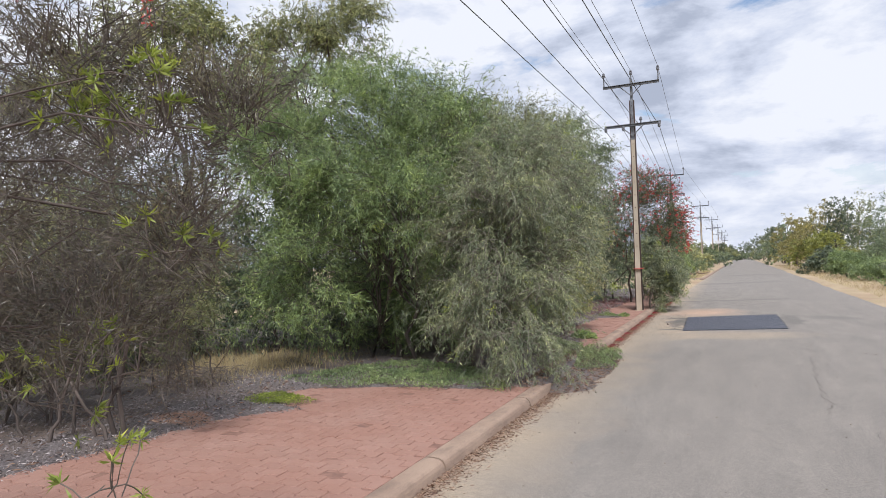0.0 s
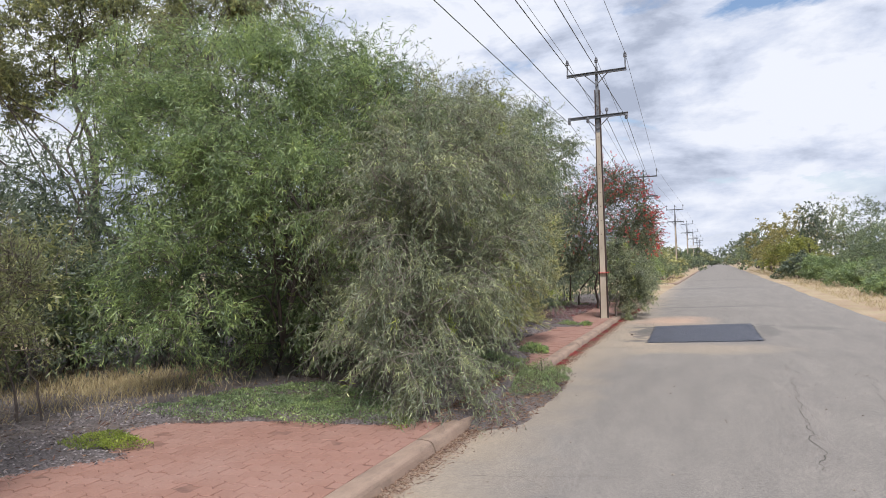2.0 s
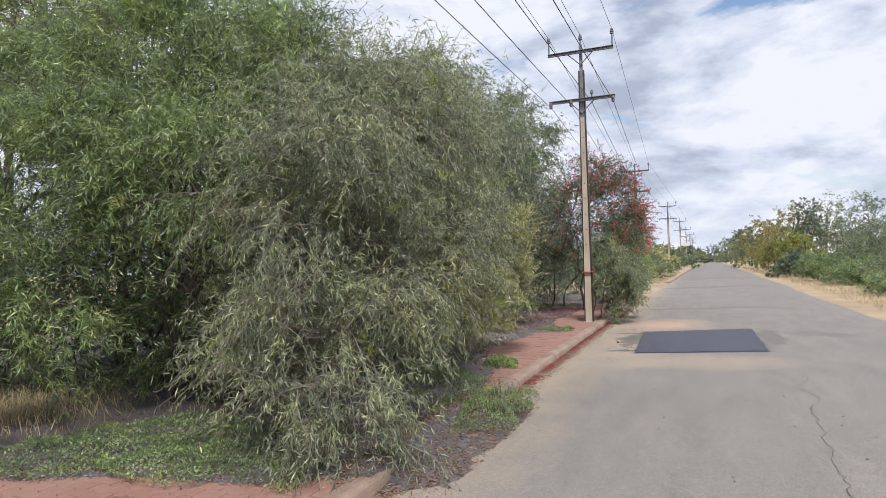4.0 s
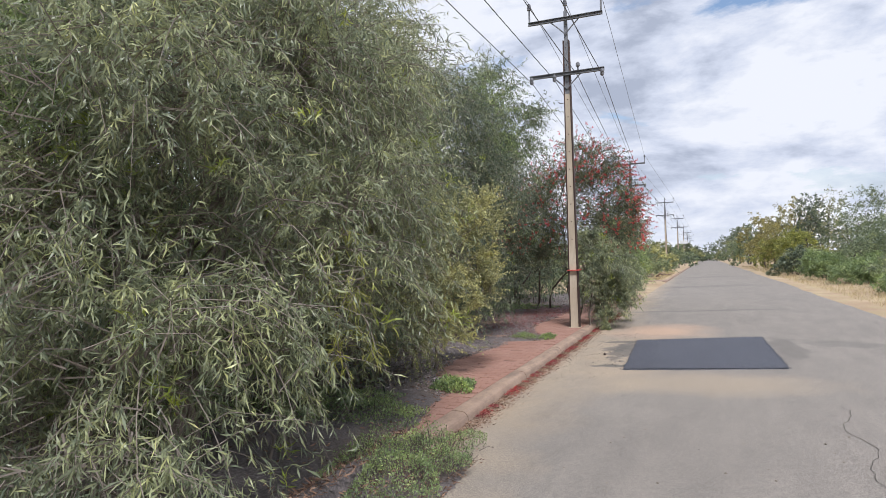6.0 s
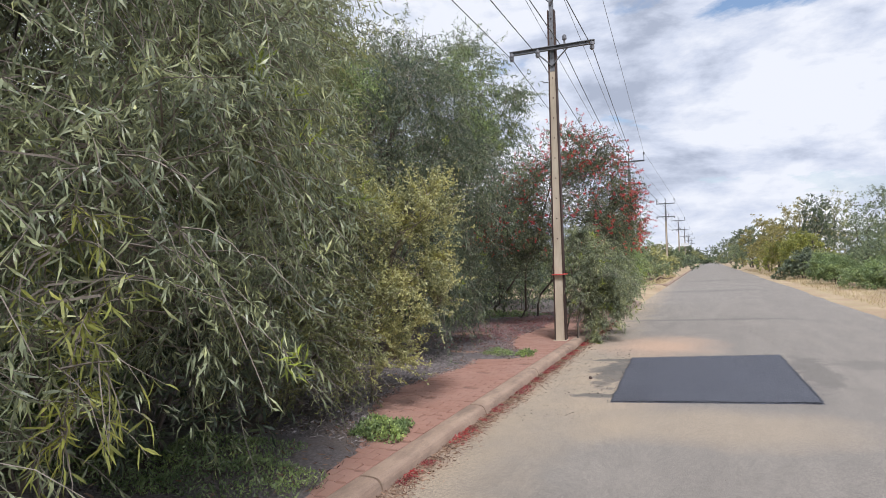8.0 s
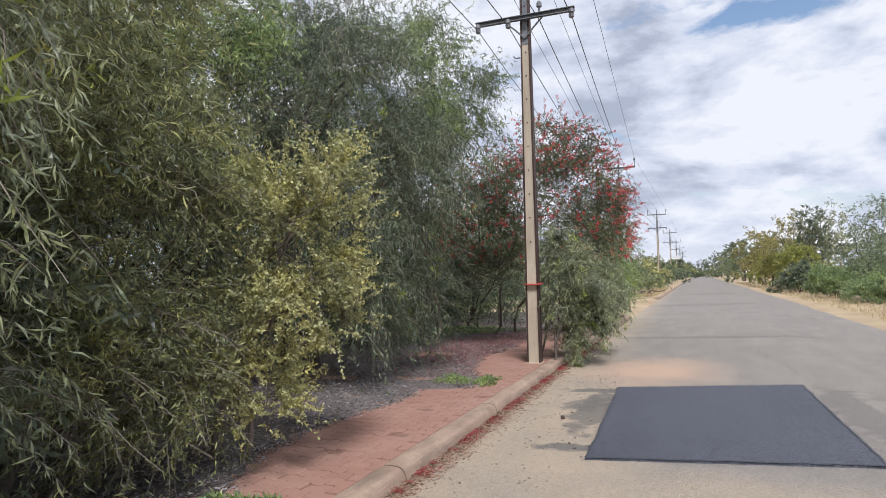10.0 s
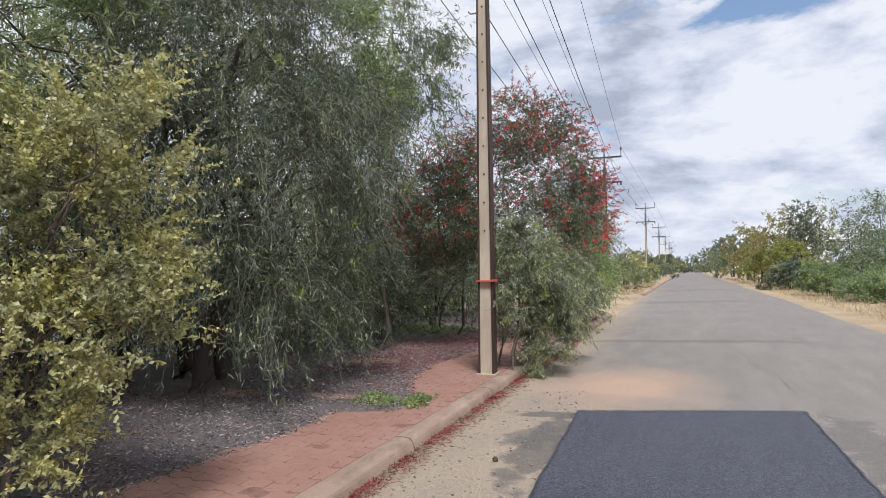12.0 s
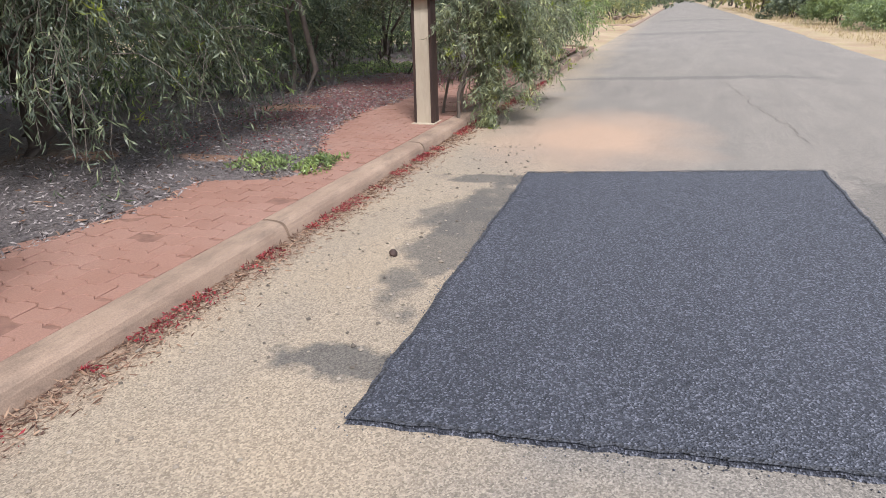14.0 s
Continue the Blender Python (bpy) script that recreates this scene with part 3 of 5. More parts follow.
# the new asphalt patch, a little proud, with ragged edges
bm = bmesh.new()
corners = [(-0.52, 16.22), (1.72, 16.43), (1.70, 20.12), (-0.60, 19.75)]
ringpts = []
for a, b in zip(corners, corners[1:] + corners[:1]):
    for s in np.linspace(0, 1, 46)[:-1]:
        x, y = a[0] + (b[0] - a[0]) * s, a[1] + (b[1] - a[1]) * s
        w = 0.016 * noise.noise(Vector((x * 14, y * 14, 5))) + 0.010 * noise.noise(Vector((x * 3, y * 3, 9)))
        ringpts.append((x + w, y + w))
low = [bm.verts.new((x, y, road_z(x, y) - 0.01)) for x, y in ringpts]
cxm, cym = 0.58, 18.15
top = [bm.verts.new((x + (cxm - x) * 0.014, y + (cym - y) * 0.011, road_z(x, y) + 0.016 + 0.004 * noise.noise(Vector((x * 9, y * 9, 1))))) for x, y in ringpts]
for i in range(len(low)):
    j = (i + 1) % len(low)
    bm.faces.new((low[i], low[j], top[j], top[i]))
mid = bm.verts.new((cxm, cym, road_z(cxm, cym) + 0.022))
for i in range(len(low)):
    bm.faces.new((top[i], top[(i + 1) % len(top)], mid))
band = bmesh.new()
rim = [(x + (cxm - x) * k, y + (cym - y) * k * 0.66) for k in (0.010, 0.027) for x, y in ringpts]
rim = [band.verts.new((x + 0.008 * noise.noise(Vector((x * 19, y * 19, 2))), y + 0.008 * noise.noise(Vector((x * 17, y * 17, 8))), road_z(x, y) + 0.0215)) for x, y in rim]
k = len(ringpts)
for i in range(k):
    band.faces.new((rim[i], rim[(i + 1) % k], rim[k + (i + 1) % k], rim[k + i]))
patch = thing("asphalt_patch", (0, 0, 0), "fresh black asphalt repair patch on the pale road", "road patch")
part("asphalt_slab", bm, M["patch"], patch)
part("tar_seam", band, M["seam"], patch, "black tar band sealing the edge")


def ribbon(name, pts, width, mat, label, category):
    """A thin ragged strip that lies on the road."""
    vs, fs = [], []
    for i, (x, y) in enumerate(pts):
        a, b = pts[max(0, i - 1)], pts[min(len(pts) - 1, i + 1)]
        dx_, dy_ = b[0] - a[0], b[1] - a[1]
        L = math.hypot(dx_, dy_) or 1
        w = width * (0.35 + 0.9 * abs(noise.noise(Vector((x * 5, y * 5, 3))))) * (0.3 if i in (0, len(pts) - 1) else 1)
        for s in (-1, 1):
            px, py = x - dy_ / L * w * s, y + dx_ / L * w * s
            vs.append((px, py, road_z(px, py) + 0.004))
        if i:
            k = 2 * i
            fs.append((k - 2, k, k + 1, k - 1))
    return tagged(new(name, mesh_from(name, vs, fs, mat)), label, category)


def wander(a, b, n, amp, seed):
    out = []
    for i in range(n):
        s = i / (n - 1)
        w = amp * noise.noise(Vector((s * 6, seed, 0))) + amp * 0.5 * noise.noise(Vector((s * 22, seed, 4)))
        dx_, dy_ = b[0] - a[0], b[1] - a[1]
        L = math.hypot(dx_, dy_)
        out.append((a[0] + dx_ * s - dy_ / L * w, a[1] + dy_ * s + dx_ / L * w))
    return out


for a, b, n, amp, wd, sd in (((1.5, 8.0), (1.56, 10.2), 40, 0.10, 0.007, 1), ((1.56, 10.2), (1.9, 14.2), 50, 0.14, 0.007, 8), ((1.78, 6.3), (1.75, 7.5), 24, 0.08, 0.006, 2), ((1.8, 21.2), (1.5, 24.6), 50, 0.12, 0.008, 3), ((1.1, 24.2), (1.5, 24.6), 22, 0.08, 0.006, 4),
                             ((-1.2, 7.25), (0.1, 7.55), 30, 0.05, 0.004, 5), ((2.4, 10.0), (2.7, 13.0), 40, 0.12, 0.005, 6), ((2.6, 5.0), (2.9, 8.0), 40, 0.15, 0.005, 7), ((1.5, 24.6), (1.3, 28.5), 40, 0.15, 0.006, 9)):
    ribbon("road_crack", wander(a, b, n, amp, sd), wd * 0.9, M["crack"], "thin winding crack in the road surface", "crack")

# kerb: cast pieces with a rounded top edge
prof = [(0.004, -0.12), (-0.002, 0.012), (-0.016, 0.062), (-0.028, 0.088), (-0.042, 0.102), (-0.064, 0.112), (-0.10, 0.117), (-0.15, 0.119), (-0.195, 0.116), (-0.214, 0.106), (-0.218, -0.12)]


def kerb_piece(y0, y1, curve=None, n=8, sub=4):
    bm = bmesh.new()
    rows = []
    for s in np.linspace(y0, y1, sub + 1):
        row = []
        for px, pz in prof:
            x, y = (KERB_X + px + off(s) + kerb_dx(s), s) if curve is None else curve(s, px)
            wob = 0.006 * noise.noise(Vector((x * 4, y * 4, pz * 9)))
            row.append(bm.verts.new((x + wob, y, pz + wob)))
        rows.append(row)
    for a, b in zip(rows, rows[1:]):
        for i in range(len(prof) - 1):
            bm.faces.new((a[i], b[i], b[i + 1], a[i + 1]))
    bm.faces.new(rows[0])
    bm.faces.new(list(reversed(rows[-1])))
    bmesh.ops.recalc_face_normals(bm, faces=bm.faces)
    return bm


kerb = thing("kerb", (0, 0, 0), "pinkish-tan cast concrete kerb with rounded edge", "kerb", kind="structure")
y = -12.0 - 0.36
while y < 34.0:
    part("kerb_piece", kerb_piece(y + 0.014, min(y + 2.52, 34.3) - 0.014), M["kerb"], kerb, smooth=False)
    y += 2.52


def corner_in(s, px):
    r = 1.6 + px
    return (KERB_X + off(34.3) - 1.6 + r * math.cos(s), 34.3 + r * math.sin(s))


part("kerb_corner", kerb_piece(0.0, 1.5, corner_in, sub=8), M["kerb"], kerb)
kerb_b = thing("kerb", (0, 0, 0), "low dusty concrete kerb beyond the side track", "kerb", kind="structure")
y = 54.0
while y < 190:
    part("kerb_piece", kerb_piece(y + 0.01, y + 7.9), M["kerb"], kerb_b)
    y += 8.0


def corner_out(s, px):
    r = 1.6 + px
    return (KERB_X + off(54) - 1.6 + r * math.cos(s), 54.0 + r * math.sin(s))


part("kerb_corner", kerb_piece(-1.5, 0.0, corner_out, sub=8), M["kerb"], kerb_b)

# ---- paving: edge of the mulch over the pavers ----
EDGE = [(-12, -5.0), (3.7, -5.05), (5.1, -4.85), (6.0, -4.62), (6.5, -4.15), (6.7, -4.5), (7.2, -5.0), (7.55, -4.9), (8.05, -3.75), (8.2, -2.6), (8.45, -2.1), (8.9, -1.9), (11.4, -1.9), (12.0, -2.0), (13.6, -2.35), (14.6, -2.75), (15.3, -3.1),
        (16.2, -3.17), (17.1, -3.05), (18.2, -2.93), (18.72, -3.04), (18.80, -2.5), (19.35, -2.24), (20.0, -2.7), (20.6, -2.98), (22.0, -3.25), (24, -3.1), (28, -3.2), (34, -3.1), (36, -3.0)]


def mulch_edge(y):
    w = 0.05 * noise.noise(Vector((y * 2.2, 1, 6))) + 0.03 * noise.noise(Vector((y * 7, 5, 6)))
    for (ya, xa), (yb, xb) in zip(EDGE, EDGE[1:]):
        if ya <= y <= yb:
            return xa + (xb - xa) * (y - ya) / max(yb - ya, 1e-6) + w
    return -3.1


def mulch_z(x, y):
    d = mulch_edge(y) - x
    return 0.099 + min(max(d, 0), 0.5) * 0.07 + (0.0 if d < 0.03 else 1.0) * min(1.0, d / 0.3) * (0.015 + bumpy(x, y, 0.03, 1.3))


PAVE_Z = 0.106
bm = bmesh.new()
bv = [bm.verts.new(p) for p in ((-5.6, -12, PAVE_Z - 0.007), (KERB_IN + 0.055, -12, PAVE_Z - 0.007), (KERB_IN + 0.055, 8.0, PAVE_Z - 0.007), (KERB_IN + 0.01, 14.5, PAVE_Z - 0.007), (KERB_IN + 0.01, 34.2, PAVE_Z - 0.007), (-5.6, 34.2, PAVE_Z - 0.007))]
bm.faces.new(bv)
paving = part("pavement", bm, M["joint"], None)
tagged(paving, "terracotta interlocking block footpath with sandy joints", "pavement", kind="structure")

# mulch bed: rows follow the ragged edge
my = list(np.arange(-6, 36.0, 0.16))
mo = [0.0, 0.05, 0.12, 0.22, 0.36, 0.55, 0.8, 1.2, 1.7, 2.4, 3.4, 5.0, 7.5, 11.0]
mv = [(mulch_edge(y) - o, y, 0.095 if o == 0 else mulch_z(mulch_edge(y) - o, y)) for y in my for o in mo]
k = len(mo)
mf = [(j * k + i, j * k + i + 1, (j + 1) * k + i + 1, (j + 1) * k + i) for j in range(len(my) - 1) for i in range(k - 1)]
me = mesh_from("mulch_bed", mv, [tuple(reversed(f)) for f in mf], M["mulch"], True)
tagged(new("mulch_bed", me), "grey-brown bark mulch and leaf litter under the shrubs", "mulch", kind="structure")

# ---- power line ----


def box(bm, cx, cy, cz, sx, sy, sz, m=None):
    r = bmesh.ops.create_cube(bm, size=1.0, matrix=Matrix.Translation((cx, cy, cz)) @ Matrix.Diagonal((sx, sy, sz, 1)))
    if m is not None:
        bmesh.ops.transform(bm, matrix=m, verts=r["verts"])
    return r["verts"]


def taper_box(bm, w0, d0, w1, d1, z0, z1, cx=0.0, cy=0.0):
    vs = [bm.verts.new((cx + sx * w / 2, cy + sy * d / 2, z)) for z, w, d in ((z0, w0, d0), (z1, w1, d1)) for sx, sy in ((-1, -1), (1, -1), (1, 1), (-1, 1))]
    for f in ((3, 2, 1, 0), (4, 5, 6, 7), (0, 1, 5, 4), (1, 2, 6, 5), (2, 3, 7, 6), (3, 0, 4, 7)):
        bm.faces.new([vs[i] for i in f])


def lathe(bm, rings, seg=10, at=(0, 0, 0)):
    prev = None
    for r, z in rings:
        ring = [bm.verts.new((at[0] + r * math.cos(a), at[1] + r * math.sin(a), at[2] + z)) for a in np.arange(seg) * 2 * math.pi / seg]
        if prev:
            for i in range(seg):
                bm.faces.new((prev[i], prev[(i + 1) % seg], ring[(i + 1) % seg], ring[i]))
        else:
            bm.faces.new(list(reversed(ring)))
        prev = ring
    bm.faces.new(prev)


TOP_Z, LOW_Z = 7.50, 6.17
TOP_X = (-0.86, 0.86)
LOW_X = (-0.84, -0.28, 0.28, 0.84)


def stobie(name, x, y, near):
    root = thing(name, (x, y, 0.0), "slim concrete pole framed in rusted steel, two crossarms" if near else "distant concrete and steel power pole with two crossarms", "power pole", "power poles along the road")
    bm = bmesh.new()
    taper_box(bm, 0.185, 0.17, 0.115, 0.10, -0.3, 5.75)
    part("concrete_core", bm, M["pole_concrete"], root)
    for s in (-1, 1):
        bm = bmesh.new()
        z0, z1 = -0.3, 7.0
        for za, zb in ((z0, 5.75), (5.75, z1)):
            f = lambda z: 0.5 * (0.185 + (0.115 - 0.185) * (z + 0.3) / 6.05)
            fa, fb = f(za), max(f(zb), 0.045)
            va = [(s * fa, -0.095 + 0.0050 * za), (s * (fa + 0.028), -0.095 + 0.0050 * za), (s * (fa + 0.028), 0.095 - 0.0050 * za), (s * fa, 0.095 - 0.0050 * za)]
            vb = [(s * fb, -0.095 + 0.0050 * zb), (s * (fb + 0.026), -0.095 + 0.0050 * zb), (s * (fb + 0.026), 0.095 - 0.0050 * zb), (s * fb, 0.095 - 0.0050 * zb)]
            q = [bm.verts.new((a, b, za)) for a, b in va] + [bm.verts.new((a, b, zb)) for a, b in vb]
            for fc in ((3, 2, 1, 0), (4, 5, 6, 7), (0, 1, 5, 4), (1, 2, 6, 5), (2, 3, 7, 6), (3, 0, 4, 7)):
                bm.faces.new([q[i] for i in fc])
        bmesh.ops.recalc_face_normals(bm, faces=bm.faces)
        part("steel_channel", bm, M["steel"], root, "rusty steel channel")
    bm = bmesh.new()
    taper_box(bm, 0.10, 0.11, 0.075, 0.08, 5.7, 7.72)
    part("mast", bm, M["galv"], root, "grey steel upper mast")
    for z, w in ((TOP_Z, 1.78), (LOW_Z, 1.78)):
        bm = bmesh.new()
        box(bm, 0, -0.09, z, w, 0.012, 0.085)
        box(bm, 0, -0.12, z + 0.036, w, 0.06, 0.012)
        box(bm, 0, -0.12, z - 0.036, w, 0.06, 0.012)
        part("crossarm", bm, M["galv"], root)
        for s in (-1, 1):
            bm = bmesh.new()
            v, t = tubes(np.array([[[0, -0.075, z - 0.36], [s * 0.17, -0.09, z - 0.19], [s * 0.35, -0.11, z - 0.03]]], float), np.full((1, 3), 0.016), 5)
            child("brace", tri_mesh("brace", v, t, M["galv"]), root)
    disc = [(0.018, 0), (0.018, 0.05), (0.055, 0.06), (0.05, 0.09), (0.03, 0.095), (0.055, 0.11), (0.05, 0.14), (0.03, 0.145), (0.045, 0.16), (0.035, 0.2), (0.012, 0.21)]
    for px, z in [(TOP_X[0], TOP_Z + 0.04), (TOP_X[1], TOP_Z + 0.04), (0.0, 7.72)]:
        bm = bmesh.new()
        lathe(bm, [(0.022, 0), (0.022, 0.27)], 6, (px, -0.1 if px else 0, z))
        part("insulator_pin", bm, M["galv"], root)
        bm = bmesh.new()
        lathe(bm, disc, 10, (px, -0.1 if px else 0, z + 0.26 if px else z + 0.08))
        part("insulator", bm, M["porcelain"], root)
    for px in LOW_X:
        bm = bmesh.new()
        if px == 0.28:
            lathe(bm, [(0.02, 0), (0.02, 0.08), (0.05, 0.10), (0.045, 0.17), (0.02, 0.2)], 8, (px, -0.12, LOW_Z + 0.04))
        else:
            lathe(bm, [(0.02, 0), (0.045, 0.02), (0.05, 0.07), (0.03, 0.08), (0.05, 0.10), (0.04, 0.16), (0.015, 0.18)], 8, (px, -0.14, LOW_Z - 0.17))
        part("insulator", bm, M["porcelain"], root)
    if near:
        for z in np.arange(2.2, 7.0, 0.42):
            bm = bmesh.new()
            lathe(bm, [(0.014, 0), (0.014, 0.012)], 6, (0, 0, 0))
            bmesh.ops.transform(bm, matrix=Matrix.Translation((0.0, -0.083 + 0.0058 * z, z)) @ Matrix.Rotation(radians(90), 4, "X"), verts=bm.verts)
            part("bolt", bm, M["steel"], root)
        bm = bmesh.new()
        v, t = tubes(np.array([[[-0.11, 0, 6.4 - 0.9], [-0.2, 0, 6.4 - 0.9], [-0.23, 0, 6.44 - 0.9]]]), np.full((1, 3), 0.012), 5)
        child("peg", tri_mesh("peg", v, t, M["galv"]), root)
        bm = bmesh.new()
        box(bm, 0, 0, 1.46, 0.255, 0.285, 0.022, Matrix.Rotation(radians(0), 4, "Y"))
        box(bm, 0.16, -0.13, 1.475, 0.09, 0.006, 0.02, Matrix.Translation((0, 0, 0)))
        part("tape", bm, M["tape"], root, "red marker tape tied round it")
        bm = bmesh.new()
        taper_box(bm, 0.30, 0.34, 0.27, 0.31, -0.1, 0.112)
        part("footing", bm, M["pole_concrete"], root)
    return root


POLES = [(-2.3, -7.0), (-2.16, 21.55), (-2.95, 46.3), (-2.2, 76.0), (-1.7, 106.0), (-1.3, 135.0), (-0.9, 164.0), (-0.5, 193.0)]
for i, (px, py) in enumerate(POLES):
    stobie("power_pole", px, py, i == 1)


def wires():
    for group, xs, z, sag, r in (("top", (TOP_X[0], 0.0, TOP_X[1]), None, 0.02, 0.0065), ("low", LOW_X, LOW_Z, 0.18, 0.0085)):
        for wx in xs:
            zz = (TOP_Z + 0.5 if wx else 8.0) if group == "top" else LOW_Z - (0.10 if wx == 0.28 else 0.12)
            pts = []
            for (ax, ay), (bx, by) in zip(POLES, POLES[1:]):
                for s in np.linspace(0, 1, 15)[:-1]:
                    pts.append((ax + (bx - ax) * s + wx, ay + (by - ay) * s - 0.1, zz - 4 * sag * s * (1 - s)))
            pts.append((POLES[-1][0] + wx, POLES[-1][1] - 0.1, zz))
            p = np.array([pts])
            v, t = tubes(p, np.full(p.shape[:2], r), 5)
            tagged(new("power_line", tri_mesh("power_line", v, t, M["wire"], True)), "dark overhead wire strung between the power poles", "power line", "overhead wires")


wires()
# sign board on a far pole
bm = bmesh.new()
box(bm, POLES[5][0], POLES[5][1] - 0.16, 4.6, 1.4, 0.06, 0.6)
tagged(part("sign_board", bm, M["sign"], None), "small white board fixed to a far power pole", "sign")

# ---- plants on the near side ----
G = M
plant("weeping_acacia", "large weeping grey-green acacia shrub spilling over the kerb", "shrub", (-3.1, 9.9, 0.1),
      [(-2.65, 9.3, 2.2, 0.95, 1.1, 1.5), (-2.9, 10.4, 3.0, 1.15, 1.3, 1.35), (-2.5, 11.7, 2.9, 0.95, 1.1, 1.5), (-2.3, 9.0, 1.05, 0.65, 0.7, 0.8), (-2.3, 10.8, 3.3, 0.8, 0.9, 0.85), (-3.2, 12.2, 3.5, 1.0, 1.0, 1.0), (-2.15, 8.75, 0.6, 0.45, 0.4, 0.45), (-1.95, 9.6, 1.45, 0.45, 0.6, 0.8), (-1.85, 10.7, 1.9, 0.5, 0.8, 0.8), (-2.9, 8.9, 0.8, 0.6, 0.45, 0.5), (-3.3, 9.4, 1.9, 0.7, 0.7, 0.9), (-2.7, 12.1, 1.5, 0.6, 0.8, 0.7)],
      G["leaf_grey"], G["bark"], n_twig=4900, per=29, twig_len=0.85, droop=0.42, leaf_len=0.086, leaf_w=0.0100, stems=4, stem_r=0.05, hang=0.6, twig_mat=G["twig_grey"], twig_r=0.0028, every=2, shell=0.55, spread=0.3, shoots=110, limbs_per=4, tuft=16)
# a branch of the acacia that hangs over the kerb, with long curling pods
plant("hanging_branch", "drooping acacia branch hung with pale curling pods", "branch", (-2.7, 10.9, 0.1),
      [(-1.85, 10.35, 1.85, 0.16, 0.2, 0.25), (-1.66, 10.35, 1.45, 0.16, 0.2, 0.25), (-1.8, 10.4, 1.15, 0.2, 0.2, 0.2)],
      G["leaf_spring"], G["bark"], n_twig=60, per=9, twig_len=0.36, droop=0.4, leaf_len=0.095, leaf_w=0.0095, stems=2, stem_r=0.016, hang=0.7, curved=True, twig_mat=G["twig_grey"], twig_r=0.0024, every=1, shell=0.2, spread=0.1, limbs_per=2, tuft=8)
plant("willow_wattle", "feathery bright green willow-leaved wattle behind the kerbside shrub", "shrub", (-4.6, 9.6, 0.1),
      [(-4.35, 9.3, 2.6, 1.1, 1.0, 1.2), (-4.2, 10.4, 4.0, 1.05, 1.1, 0.95), (-5.4, 8.4, 1.75, 0.8, 0.7, 1.0), (-5.2, 9.7, 4.1, 1.15, 1.1, 1.15), (-6.3, 9.2, 2.7, 0.9, 0.9, 1.2), (-6.0, 8.5, 1.15, 0.7, 0.5, 0.6), (-6.6, 9.4, 3.9, 1.0, 1.0, 1.1), (-5.2, 9.0, 2.9, 0.9, 0.8, 1.0), (-4.3, 10.6, 1.0, 1.0, 0.6, 0.8), (-5.4, 10.4, 1.0, 0.9, 0.6, 0.8), (-3.4, 10.0, 4.0, 0.7, 0.8, 0.7)],
      G["leaf_feather"], G["bark_dark"], n_twig=4000, per=25, twig_len=0.75, droop=0.30, leaf_len=0.105, leaf_w=0.0125, stem_r=0.04, hang=0.45, stem_pts=[(-4.5, 10.2), (-4.9, 10.3), (-5.4, 10.1), (-4.1, 10.5)], twig_r=0.0026, shell=0.5, limbs_per=4, tuft=16)
plant("olive_wattle", "tall olive-green wattle with yellowing tips", "tree", (-4.2, 13.6, 0.1),
      [(-4.0, 13.4, 3.4, 1.4, 1.6, 1.5), (-3.9, 13.9, 4.5, 1.2, 1.4, 0.9), (-3.3, 12.9, 1.9, 1.0, 1.0, 1.4), (-3.7, 14.4, 2.9, 0.7, 0.9, 1.1)],
      G["leaf_olive"], G["bark"], n_twig=2300, per=28, twig_len=0.85, droop=0.25, leaf_len=0.09, leaf_w=0.0105, stems=3, stem_r=0.05, hang=0.5, twig_mat=G["twig_brown"], twig_r=0.003)
plant("yellow_wattle", "pale yellow-flowered wattle bush beside the path", "shrub", (-3.2, 15.0, 0.1),
      [(-2.55, 15.25, 1.85, 0.42, 0.5, 0.6), (-2.4, 15.2, 2.35, 0.34, 0.36, 0.36), (-2.9, 15.1, 1.2, 0.5, 0.55, 0.55), (-2.35, 15.4, 1.25, 0.33, 0.36, 0.36), (-2.85, 15.2, 2.2, 0.4, 0.4, 0.4), (-2.95, 14.95, 0.7, 0.45, 0.45, 0.4)],
      G["leaf_yellow"], G["bark"], n_twig=900, per=44, twig_len=0.42, droop=0.08, leaf_len=0.036, leaf_w=0.018, stems=3, stem_r=0.03, hang=0.1, twig_mat=G["twig_grey"], twig_r=0.0025)
plant("dry_olive_shrub", "twiggy brown-olive shrub with drooping sparse leaves", "shrub", (-3.7, 14.1, 0.1),
      [(-3.7, 14.2, 1.45, 0.75, 0.9, 1.2), (-3.6, 14.6, 2.5, 0.7, 0.8, 0.8), (-3.3, 13.7, 0.9, 0.5, 0.6, 0.6), (-3.25, 14.5, 0.75, 0.6, 0.6, 0.55)],
      G["leaf_olive"], G["bark"], n_twig=1900, per=26, twig_len=0.7, droop=0.2, leaf_len=0.06, leaf_w=0.011, stems=4, stem_r=0.03, hang=0.3, twig_mat=G["twig_grey"], twig_r=0.0036, every=2)
